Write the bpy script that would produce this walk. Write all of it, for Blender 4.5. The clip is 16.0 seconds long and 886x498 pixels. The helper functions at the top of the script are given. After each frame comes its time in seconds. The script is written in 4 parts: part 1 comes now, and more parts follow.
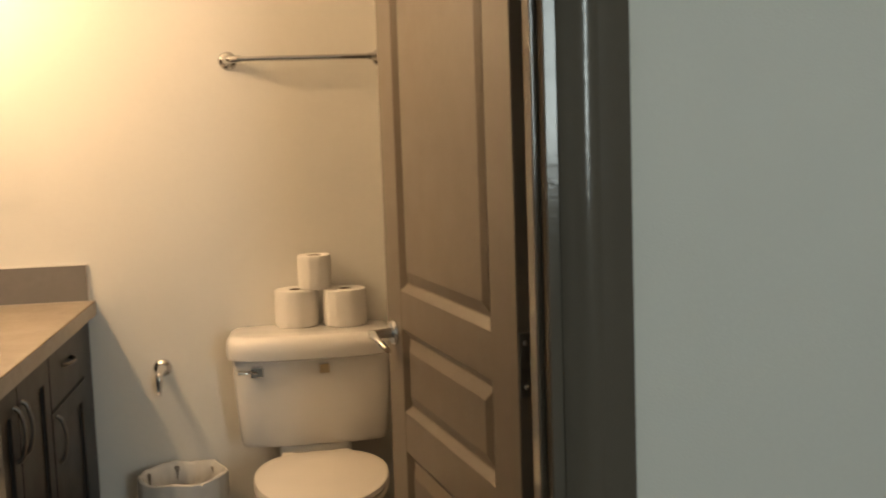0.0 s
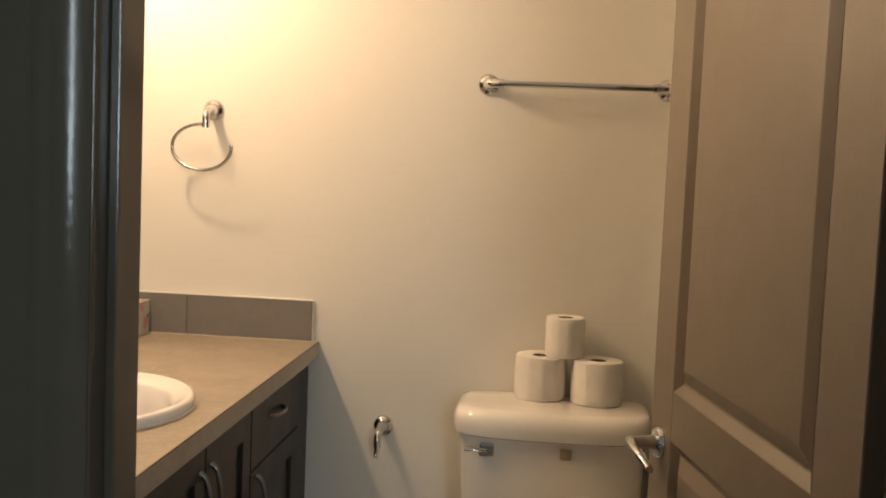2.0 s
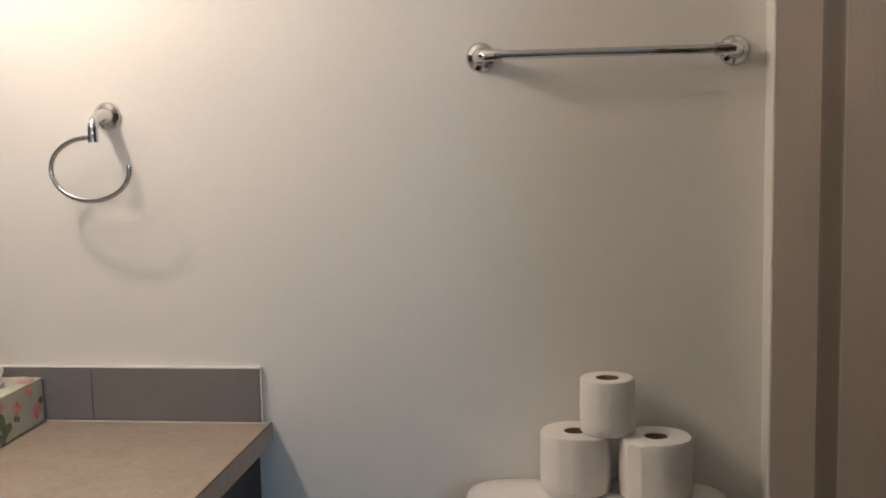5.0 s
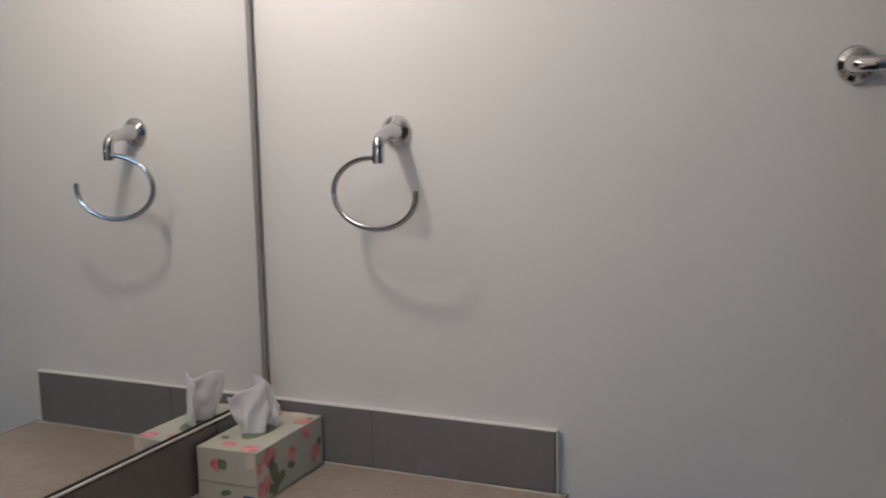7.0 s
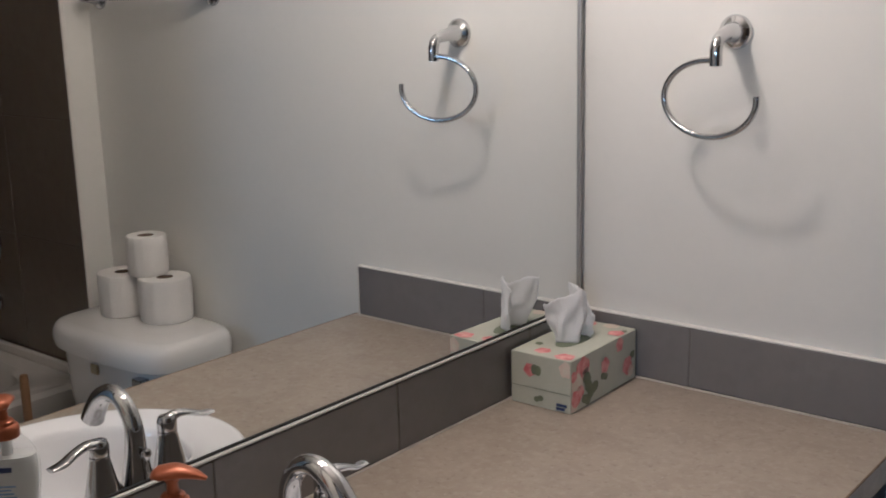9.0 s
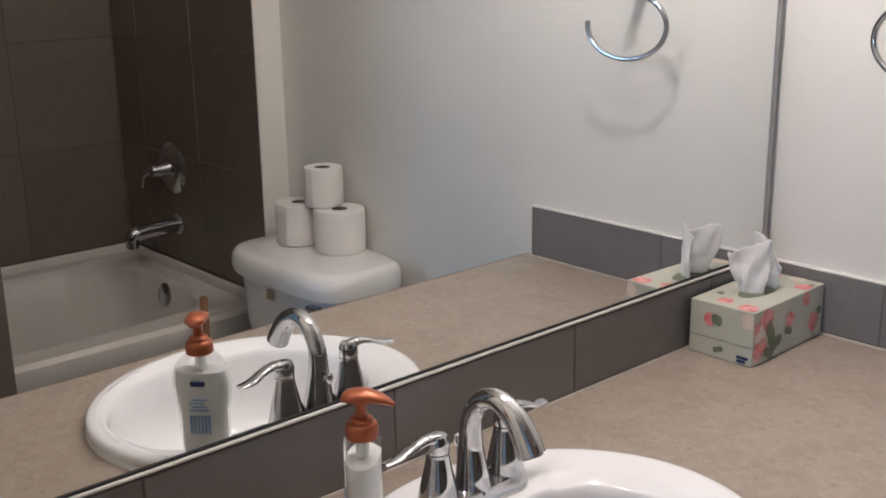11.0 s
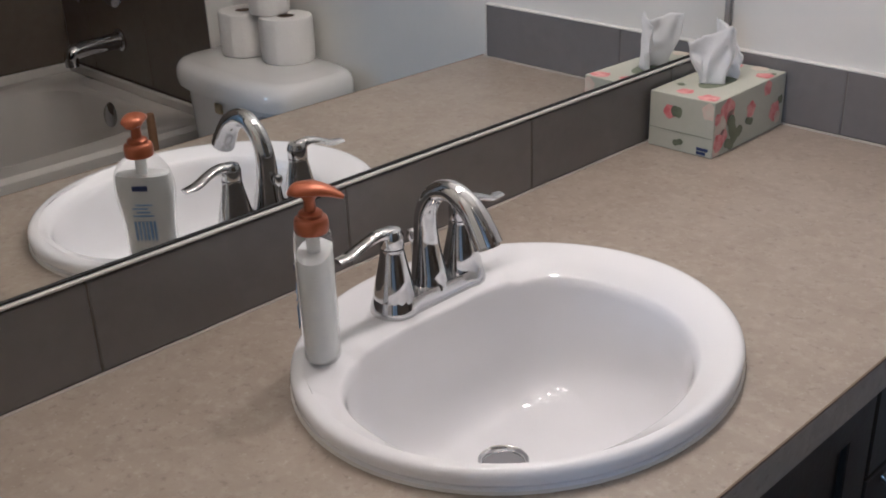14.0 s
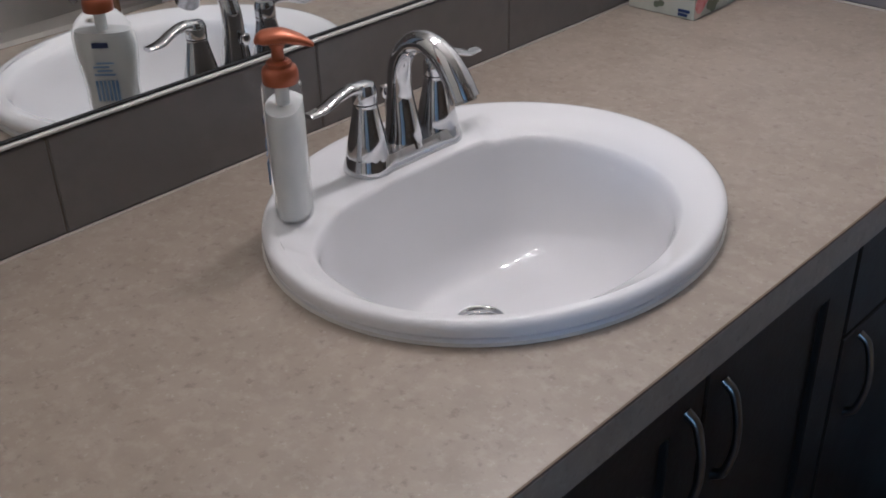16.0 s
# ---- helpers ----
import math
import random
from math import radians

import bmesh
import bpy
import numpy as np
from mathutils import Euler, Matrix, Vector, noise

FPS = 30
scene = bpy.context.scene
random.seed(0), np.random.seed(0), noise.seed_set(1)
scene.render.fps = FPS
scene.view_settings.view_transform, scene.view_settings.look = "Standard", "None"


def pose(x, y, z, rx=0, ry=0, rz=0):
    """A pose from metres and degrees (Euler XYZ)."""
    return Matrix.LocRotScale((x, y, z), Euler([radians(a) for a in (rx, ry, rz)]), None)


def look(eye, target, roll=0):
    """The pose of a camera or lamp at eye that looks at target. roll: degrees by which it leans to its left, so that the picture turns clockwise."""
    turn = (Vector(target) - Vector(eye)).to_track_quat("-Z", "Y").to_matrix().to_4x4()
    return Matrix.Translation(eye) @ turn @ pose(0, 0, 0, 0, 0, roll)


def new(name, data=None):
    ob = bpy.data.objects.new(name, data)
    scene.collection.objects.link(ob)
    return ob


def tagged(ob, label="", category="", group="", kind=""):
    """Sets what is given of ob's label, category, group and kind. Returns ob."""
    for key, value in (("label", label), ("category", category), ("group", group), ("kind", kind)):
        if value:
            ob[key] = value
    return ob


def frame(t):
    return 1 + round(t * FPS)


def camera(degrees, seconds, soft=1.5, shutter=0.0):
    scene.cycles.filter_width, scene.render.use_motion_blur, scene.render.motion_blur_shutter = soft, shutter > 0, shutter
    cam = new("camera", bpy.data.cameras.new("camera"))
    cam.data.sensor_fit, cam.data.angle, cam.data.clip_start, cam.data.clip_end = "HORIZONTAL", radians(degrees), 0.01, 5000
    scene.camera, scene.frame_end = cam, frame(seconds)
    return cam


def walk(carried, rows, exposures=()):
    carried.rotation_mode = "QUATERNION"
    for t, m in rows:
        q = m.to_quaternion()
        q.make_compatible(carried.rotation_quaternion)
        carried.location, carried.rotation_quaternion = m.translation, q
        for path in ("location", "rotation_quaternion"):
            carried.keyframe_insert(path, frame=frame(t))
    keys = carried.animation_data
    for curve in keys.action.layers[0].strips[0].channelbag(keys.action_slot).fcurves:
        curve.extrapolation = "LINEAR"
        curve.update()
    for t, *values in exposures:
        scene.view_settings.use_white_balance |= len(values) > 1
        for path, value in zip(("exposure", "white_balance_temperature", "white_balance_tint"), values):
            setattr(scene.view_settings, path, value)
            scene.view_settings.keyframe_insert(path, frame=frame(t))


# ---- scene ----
cam = camera(45.0, 16.0, soft=1.7, shutter=0.3)
PATH = [
    (0, (0.067, 0.123, 1.271), (0.341, 2.093, 1.063), -2.0),
    (0.5, (0.109, 0.239, 1.274), (0.089, 2.232, 1.1), -0.6),
    (1, (0.096, 0.339, 1.277), (-0.2, 2.306, 1.074), -0.3),
    (1.5, (0.075, 0.466, 1.301), (-0.176, 2.443, 1.133), 1.7),
    (2, (0.068, 0.592, 1.307), (-0.127, 2.576, 1.149), 2.4),
    (2.5, (0.079, 0.698, 1.325), (-0.139, 2.677, 1.135), 0.8),
    (3, (0.082, 0.858, 1.361), (-0.12, 2.836, 1.153), 0.2),
    (3.5, (0.087, 0.979, 1.371), (-0.143, 2.955, 1.161), -0.5),
    (3.7, (0.086, 1.012, 1.362), (-0.157, 2.986, 1.153), -0.5),
    (5.8, (0.039, 1.569, 1.464), (-0.214, 3.534, 1.191), -2.0),
    (6, (0.031, 1.611, 1.489), (-0.332, 3.556, 1.198), -2.3),
    (6.5, (-0.001, 1.669, 1.483), (-0.617, 3.551, 1.204), -1.5),
    (7, (-0.005, 1.697, 1.487), (-0.822, 3.499, 1.191), -1.2),
    (7.5, (-0.043, 1.692, 1.477), (-0.984, 3.428, 1.161), -1.3),
    (8, (-0.059, 1.696, 1.47), (-1.131, 3.35, 1.128), -1.7),
    (8.5, (-0.078, 1.702, 1.462), (-1.257, 3.271, 1.079), -1.6),
    (9, (-0.086, 1.71, 1.469), (-1.335, 3.208, 1.026), -1.4),
    (9.5, (-0.11, 1.704, 1.461), (-1.421, 3.137, 0.986), -1.3),
    (10, (-0.119, 1.704, 1.473), (-1.51, 3.048, 0.965), -1.4),
    (10.2, (-0.118, 1.687, 1.464), (-1.541, 3.003, 0.969), -1.4),
    (12.3, (-0.138, 1.709, 1.45), (-1.557, 2.955, 0.791), -1.6),
    (12.5, (-0.138, 1.71, 1.443), (-1.543, 2.961, 0.764), -1.7),
    (13, (-0.141, 1.713, 1.44), (-1.509, 2.965, 0.692), -1.6),
    (13.5, (-0.143, 1.719, 1.421), (-1.484, 2.97, 0.623), -1.9),
    (14, (-0.144, 1.722, 1.408), (-1.455, 2.971, 0.559), -2.0),
    (14.5, (-0.154, 1.722, 1.397), (-1.429, 2.973, 0.497), -1.4),
    (15, (-0.149, 1.727, 1.375), (-1.407, 2.969, 0.439), -1.8),
    (15.5, (-0.155, 1.73, 1.368), (-1.386, 2.954, 0.375), -1.7),
    (16, (-0.153, 1.728, 1.361), (-1.369, 2.94, 0.334), -1.8),
]

EXPOSURES = [(0.0, 0.28, 7400, 14), (1.5, 0.08, 6900, 14), (2.5, -0.08, 6600, 13), (3.5, -0.27, 5750, 12), (6.0, -0.55, 4720, 11), (7.0, -0.93, 4560, 12), (8.0, -0.82, 4550, 12), (9.0, -0.6, 4540, 12), (10.0, -0.35, 4500, 12), (12.5, -0.05, 4520, 12), (14.0, -0.32, 4400, 12), (16.0, -0.53, 4230, 12)]
walk(cam, [(t, look(eye, target, roll)) for t, eye, target, roll in PATH], EXPOSURES)

# ---- plan ----
NORTH, WEST, EAST = 3.27, -1.078, 1.225      # inner faces of the bathroom
SOUTH, HALL = 1.665, 1.55                    # both faces of the door wall
JL, JR = -0.354, 0.41                        # faces of the door jambs
TUBX, TUBY = 0.395, 3.19                     # the furred-out wall at the tub
CEIL = 2.44
TOP = 0.84                                   # counter top
MIRROR = -1.066
BACK = -2.2                                  # far end of the hall

# ---- world and lights ----
world = bpy.data.worlds.new("sky")
scene.world = world
world.use_nodes = True
sky = world.node_tree.nodes.new("ShaderNodeTexSky")
sky.sky_type, sky.sun_disc, sky.sun_elevation, sky.sun_rotation = "NISHITA", False, radians(40), radians(200)
bgn = world.node_tree.nodes["Background"]
bgn.inputs["Strength"].default_value = 0.1
world.node_tree.links.new(sky.outputs[0], bgn.inputs["Color"])


def lamp(name, kind, m, energy, color, **kw):
    d = bpy.data.lights.new(name, kind)
    d.energy, d.color = energy, color
    if "size" in kw:
        d.shape, d.size, d.size_y = "RECTANGLE", kw["size"], kw["size_y"]
    if "radius" in kw:
        d.shadow_soft_size = kw["radius"]
    ob = new(name, d)
    ob.matrix_world = m
    return ob


BULB = (1.0, 0.70, 0.42)
BULBS = [(-0.995, 2.24, 1.942), (-0.995, 2.45, 1.942), (-0.995, 2.655, 1.942), (-0.995, 2.86, 1.942)]
WATTS = [4.5, 4.5, 5.5, 15.5]
for p, w in zip(BULBS, WATTS):
    lamp("bulb_light", "POINT", pose(*p), w, BULB, radius=0.030)
lamp("window_light", "AREA", look((1.42, BACK + 0.03, 1.62), (0.75, 0.0, 1.5)), 25.0, (0.72, 0.92, 1.0), size=0.54, size_y=1.0)


# ---- materials ----
def material(name, base, rough=0.5, metal=0.0, mottle=0.0, scale=8.0, fine=0.0, fine_scale=120.0, bump=0.0, bump_scale=200.0,
             tint=None, coat=0.0, rough_var=0.0, piece=0.0, trans=0.0, ior=1.45, distance=0.002):
    """A painted, fired or metal surface: colour varied at two scales, fine relief, uneven gloss."""
    m = bpy.data.materials.new(name)
    m.use_nodes = True
    nt = m.node_tree
    b = nt.nodes["Principled BSDF"]
    b.inputs["Roughness"].default_value, b.inputs["Metallic"].default_value = rough, metal
    b.inputs["Coat Weight"].default_value = coat
    b.inputs["Transmission Weight"].default_value, b.inputs["IOR"].default_value = trans, ior
    b.inputs["Base Color"].default_value = (*base, 1)
    co = nt.nodes.new("ShaderNodeTexCoord").outputs["Object"]

    def tex(sc, detail=5.0):
        n = nt.nodes.new("ShaderNodeTexNoise")
        n.inputs["Scale"].default_value, n.inputs["Detail"].default_value = sc, detail
        nt.links.new(co, n.inputs["Vector"])
        return n.outputs["Fac"]

    def mix(fac, a, c):
        n = nt.nodes.new("ShaderNodeMix")
        n.data_type = "RGBA"
        for sock, v in ((n.inputs["Factor"], fac), (n.inputs["A"], a), (n.inputs["B"], c)):
            if isinstance(v, bpy.types.NodeSocket):
                nt.links.new(v, sock)
            else:
                sock.default_value = (*v, 1) if isinstance(v, tuple) else v
        return n.outputs["Result"]

    def ramp(fac, lo, hi):
        n = nt.nodes.new("ShaderNodeMapRange")
        n.inputs["From Min"].default_value, n.inputs["From Max"].default_value = lo, hi
        nt.links.new(fac, n.inputs["Value"])
        return n.outputs["Result"]

    other = tint or tuple(c * 0.6 for c in base)
    out = base
    if mottle:
        f = ramp(tex(scale), 0.35, 0.68)
        out = mix(f, out, tuple(c * (1 - mottle) + o * mottle for c, o in zip(base, other)))
    if fine:
        f = ramp(tex(fine_scale, 3.0), 0.4, 0.7)
        if isinstance(out, tuple):
            out = mix(f, out, tuple(c * (1 - fine) for c in base))
        else:
            out = mix(f, out, tuple(c * (1 - fine) + o * fine * 0.5 for c, o in zip(base, other)))
    if piece:
        info = nt.nodes.new("ShaderNodeObjectInfo").outputs["Random"]
        h = nt.nodes.new("ShaderNodeHueSaturation")
        h.inputs["Color"].default_value = (*base, 1)
        r = nt.nodes.new("ShaderNodeMapRange")
        r.inputs["To Min"].default_value, r.inputs["To Max"].default_value = 1 - piece, 1 + piece
        nt.links.new(info, r.inputs["Value"])
        nt.links.new(r.outputs[0], h.inputs["Value"])
        if not isinstance(out, tuple):
            nt.links.new(out, h.inputs["Color"])
        out = h.outputs["Color"]
    if not isinstance(out, tuple):
        nt.links.new(out, b.inputs["Base Color"])
    if rough_var:
        r = nt.nodes.new("ShaderNodeMapRange")
        r.inputs["To Min"].default_value, r.inputs["To Max"].default_value = rough - rough_var, rough + rough_var
        nt.links.new(tex(14.0), r.inputs["Value"])
        nt.links.new(r.outputs[0], b.inputs["Roughness"])
    if bump:
        n = nt.nodes.new("ShaderNodeBump")
        n.inputs["Strength"].default_value, n.inputs["Distance"].default_value = bump, distance
        nt.links.new(tex(bump_scale, 3.0), n.inputs["Height"])
        nt.links.new(n.outputs[0], b.inputs["Normal"])
    return m


PAINT = material("wall_paint", (0.74, 0.73, 0.69), 0.55, mottle=0.10, scale=2.2, fine=0.03, fine_scale=60, bump=0.12, bump_scale=260, tint=(0.68, 0.66, 0.61), rough_var=0.08)
CEILING = material("ceiling_paint", (0.8, 0.79, 0.76), 0.8, mottle=0.08, scale=3, bump=0.5, bump_scale=180)
HALLPAINT = material("hall_paint", (0.69, 0.675, 0.625), 0.6, mottle=0.12, scale=2, fine=0.03, bump=0.25, bump_scale=260, rough_var=0.08)
TRIM = material("trim_paint", (0.105, 0.088, 0.070), 0.15, mottle=0.15, scale=6, fine=0.06, fine_scale=50, bump=0.12, bump_scale=90, rough_var=0.08)
DOORPAINT = material("door_paint", (0.166, 0.134, 0.102), 0.42, mottle=0.14, scale=4, fine=0.06, fine_scale=70, bump=0.15, bump_scale=150, rough_var=0.08)
CAULK = material("caulk", (0.74, 0.72, 0.68), 0.5, mottle=0.15, scale=30)
SEALANT = material("aged_sealant", (0.50, 0.46, 0.41), 0.5, mottle=0.4, scale=25)
SPLASH = material("splash_tile", (0.196, 0.186, 0.181), 0.34, mottle=0.30, scale=9, fine=0.15, fine_scale=45, bump=0.2, bump_scale=80, tint=(0.144, 0.136, 0.131), rough_var=0.1, piece=0.06)
TUBTILE = material("tub_tile", (0.165, 0.135, 0.106), 0.34, mottle=0.35, scale=5, fine=0.2, fine_scale=35, bump=0.2, bump_scale=60, tint=(0.118, 0.096, 0.076), rough_var=0.1, piece=0.10)
GROUT = material("grout", (0.165, 0.150, 0.135), 0.85, mottle=0.2, scale=40, bump=0.3, bump_scale=300)
TUBGROUT = material("dark_grout", (0.115, 0.095, 0.076), 0.85, mottle=0.2, scale=40, bump=0.3, bump_scale=300)
CABINET = material("cabinet_wood", (0.016, 0.0122, 0.0095), 0.42, mottle=0.3, scale=7, fine=0.25, fine_scale=60, bump=0.15, bump_scale=120, tint=(0.030, 0.022, 0.016), rough_var=0.08)
PORCELAIN = material("porcelain", (0.86, 0.845, 0.82), 0.05, mottle=0.03, scale=4, coat=0.8, rough_var=0.02)
SINKWHITE = material("sink_enamel", (0.88, 0.88, 0.90), 0.07, mottle=0.03, scale=5, coat=0.4, rough_var=0.03)
TUBWHITE = material("tub_acrylic", (0.70, 0.67, 0.62), 0.22, mottle=0.08, scale=4, rough_var=0.05)
SEATWHITE = material("seat_plastic", (0.80, 0.77, 0.72), 0.25, mottle=0.04, scale=5, rough_var=0.04)
CHROME = material("chrome", (0.60, 0.60, 0.61), 0.06, 1.0, rough_var=0.025)
NICKEL = material("brushed_nickel", (0.50, 0.48, 0.45), 0.27, 1.0, rough_var=0.06, mottle=0.06, scale=40)
PULL = material("dark_nickel", (0.24, 0.22, 0.20), 0.30, 1.0, rough_var=0.06, mottle=0.15, scale=40)
STEEL = material("dull_hinge_steel", (0.18, 0.17, 0.16), 0.4, 0.8, mottle=0.3, scale=50, rough_var=0.1)
SILVER = material("mirror_silver", (0.88, 0.89, 0.88), 0.004, 1.0)
CHANNEL = material("satin_aluminium", (0.72, 0.71, 0.69), 0.5, 0.3, mottle=0.1, scale=30)
EDGE = material("mirror_edge", (0.36, 0.355, 0.345), 0.35, 0.2, mottle=0.2, scale=20)
PAPER = material("roll_paper", (0.82, 0.80, 0.77), 0.95, mottle=0.06, scale=20, fine=0.05, fine_scale=200, bump=0.6, bump_scale=320)
CARD = material("roll_core_card", (0.20, 0.15, 0.11), 0.9, mottle=0.2, scale=60)
CARTON = material("carton", (0.56, 0.565, 0.475), 0.45, mottle=0.4, scale=22, tint=(0.44, 0.47, 0.38), fine=0.06)
PETAL = material("petal_print", (0.62, 0.16, 0.17), 0.45, mottle=0.8, scale=70, tint=(0.88, 0.55, 0.50))
# dark green of the printed leaves, also the painted shade of the tissue slot
LEAF_SLOT = material("leaf_print_and_slot_shade", (0.15, 0.17, 0.11), 0.45, mottle=0.7, scale=50, tint=(0.24, 0.27, 0.17))
CREAM = material("cream_petal_print", (0.74, 0.68, 0.57), 0.45, mottle=0.5, scale=60, tint=(0.70, 0.48, 0.42))
NAVY = material("navy_print", (0.03, 0.05, 0.15), 0.4)
COPPER = material("copper_plastic", (0.40, 0.125, 0.05), 0.3, 0.35, mottle=0.1, scale=30, rough_var=0.05)
LOTION = material("soap_liquid", (0.84, 0.86, 0.86), 0.14, mottle=0.35, scale=38, tint=(0.56, 0.62, 0.68), coat=0.5)
CLEAR = material("clear_plastic", (0.98, 0.985, 0.985), 0.08, trans=0.9, ior=1.03)
LABEL = material("label_blue", (0.16, 0.28, 0.52), 0.4, mottle=0.4, scale=80, tint=(0.5, 0.6, 0.75))
BADGE = material("old_sticker", (0.52, 0.42, 0.27), 0.5, mottle=0.3, scale=90)
WOOD = material("varnished_wood", (0.30, 0.17, 0.085), 0.4, mottle=0.4, scale=25, fine=0.15, fine_scale=90)
RUBBER = material("dark_rubber", (0.02, 0.02, 0.02), 0.6)
BINMAT = material("bin_plastic", (0.10, 0.085, 0.07), 0.4, mottle=0.2, scale=20)
LINER = material("bin_liner", (0.80, 0.79, 0.76), 0.22, mottle=0.3, scale=14, trans=0.15)
FLOOR = material("floor_vinyl", (0.26, 0.22, 0.18), 0.4, mottle=0.3, scale=6, fine=0.1, bump=0.1, bump_scale=60)
CARPET = material("hall_carpet", (0.30, 0.27, 0.23), 0.95, mottle=0.3, scale=30, fine=0.3, fine_scale=300, bump=0.8, bump_scale=400)


def laminate():
    """Speckled stone-look laminate of the counter."""
    m = bpy.data.materials.new("counter_laminate")
    m.use_nodes = True
    nt = m.node_tree
    b = nt.nodes["Principled BSDF"]
    b.inputs["Roughness"].default_value = 0.36
    co = nt.nodes.new("ShaderNodeTexCoord").outputs["Object"]
    out = None
    for sc, det, lo, hi, col in ((22, 6, 0.42, 0.62, (0.295, 0.248, 0.196)), (70, 6, 0.50, 0.66, (0.42, 0.37, 0.31)), (95, 4, 0.58, 0.70, (0.215, 0.178, 0.142)), (160, 3, 0.62, 0.74, (0.48, 0.43, 0.37)), (6, 4, 0.4, 0.7, None)):
        n = nt.nodes.new("ShaderNodeTexNoise")
        n.inputs["Scale"].default_value, n.inputs["Detail"].default_value, n.inputs["Roughness"].default_value = sc, det, 0.62
        nt.links.new(co, n.inputs["Vector"])
        r = nt.nodes.new("ShaderNodeMapRange")
        r.inputs["From Min"].default_value, r.inputs["From Max"].default_value = lo, hi
        nt.links.new(n.outputs["Fac"], r.inputs["Value"])
        if col is None:
            q = nt.nodes.new("ShaderNodeMapRange")
            q.inputs["To Min"].default_value, q.inputs["To Max"].default_value = 0.28, 0.44
            nt.links.new(r.outputs[0], q.inputs["Value"])
            nt.links.new(q.outputs[0], b.inputs["Roughness"])
            continue
        x = nt.nodes.new("ShaderNodeMix")
        x.data_type = "RGBA"
        if out is None:
            x.inputs["A"].default_value = (0.36, 0.31, 0.25, 1)
        else:
            nt.links.new(out, x.inputs["A"])
        x.inputs["B"].default_value = (*col, 1)
        g = nt.nodes.new("ShaderNodeMath")
        g.operation = "MULTIPLY"
        g.inputs[1].default_value = 0.6
        nt.links.new(r.outputs[0], g.inputs[0])
        nt.links.new(g.outputs[0], x.inputs["Factor"])
        out = x.outputs["Result"]
    nt.links.new(out, b.inputs["Base Color"])
    return m


COUNTER = laminate()


def thin_paper():
    """Tissue so thin that light and what lies behind it come through."""
    m = bpy.data.materials.new("tissue")
    m.use_nodes = True
    nt = m.node_tree
    b = nt.nodes["Principled BSDF"]
    b.inputs["Base Color"].default_value = (0.96, 0.96, 0.97, 1)
    b.inputs["Roughness"].default_value = 0.6
    co = nt.nodes.new("ShaderNodeTexCoord").outputs["Object"]
    n = nt.nodes.new("ShaderNodeTexNoise")
    n.inputs["Scale"].default_value = 110.0
    nt.links.new(co, n.inputs["Vector"])
    u = nt.nodes.new("ShaderNodeBump")
    u.inputs["Strength"].default_value, u.inputs["Distance"].default_value = 0.35, 0.002
    nt.links.new(n.outputs["Fac"], u.inputs["Height"])
    nt.links.new(u.outputs[0], b.inputs["Normal"])
    t = nt.nodes.new("ShaderNodeBsdfTranslucent")
    t.inputs["Color"].default_value = (0.96, 0.96, 0.97, 1)
    c = nt.nodes.new("ShaderNodeBsdfTransparent")
    out = b.outputs[0]
    for fac, other in ((0.35, t), (0.16, c)):
        x = nt.nodes.new("ShaderNodeMixShader")
        x.inputs[0].default_value = fac
        nt.links.new(out, x.inputs[1])
        nt.links.new(other.outputs[0], x.inputs[2])
        out = x.outputs[0]
    nt.links.new(out, nt.nodes["Material Output"].inputs["Surface"])
    return m


TISSUE = thin_paper()


def glow(name, color, strength):
    m = bpy.data.materials.new(name)
    m.use_nodes = True
    b = m.node_tree.nodes["Principled BSDF"]
    b.inputs["Base Color"].default_value = (0.8, 0.8, 0.8, 1)
    b.inputs["Emission Color"].default_value, b.inputs["Emission Strength"].default_value = (*color, 1), strength
    return m


FROST = glow("lit_frosted_glass", BULB, 8.0)


# ---- mesh helpers ----
def part(name, bm, mat, parent=None, label=""):
    me = bpy.data.meshes.new(name)
    bm.normal_update()
    for e in bm.edges:
        if len(e.link_faces) == 2 and e.calc_face_angle(0) > 0.7:
            e.smooth = False
    bm.to_mesh(me)
    bm.free()
    me.materials.append(mat)
    ob = new(name, me)
    if parent:
        ob.parent = parent
    return tagged(ob, label)


def thing(name, label, category, group="", kind="", m=None):
    ob = new(name)
    ob.empty_display_size = 0.05
    if m is not None:
        ob.matrix_world = m
    return tagged(ob, label, category, group, kind)


def box(x0, x1, y0, y1, z0, z1, bevel=0.0, seg=2, bm=None):
    bm = bm or bmesh.new()
    r = bmesh.ops.create_cube(bm, size=1, matrix=Matrix.LocRotScale(((x0 + x1) / 2, (y0 + y1) / 2, (z0 + z1) / 2), None, (x1 - x0, y1 - y0, z1 - z0)))
    if bevel:
        vs = set(r["verts"])
        es = [e for e in bm.edges if e.verts[0] in vs]
        bmesh.ops.bevel(bm, geom=es, offset=bevel, segments=seg, profile=0.5, affect="EDGES")
    return bm


def smooth(bm):
    for f in bm.faces:
        f.smooth = True
    return bm


def loops(rings, close_start=True, close_end=True, sm=True, bm=None):
    """Skin a list of rings, each a list of points of one length."""
    bm = bm or bmesh.new()
    vs = [[bm.verts.new(p) for p in r] for r in rings]
    n = len(vs[0])
    for a, b in zip(vs, vs[1:]):
        for i in range(n):
            bm.faces.new((a[i], a[(i + 1) % n], b[(i + 1) % n], b[i]))
    if close_start:
        bm.faces.new(vs[0][::-1])
    if close_end:
        bm.faces.new(vs[-1])
    bmesh.ops.recalc_face_normals(bm, faces=bm.faces)
    if sm:
        smooth(bm)
    return bm


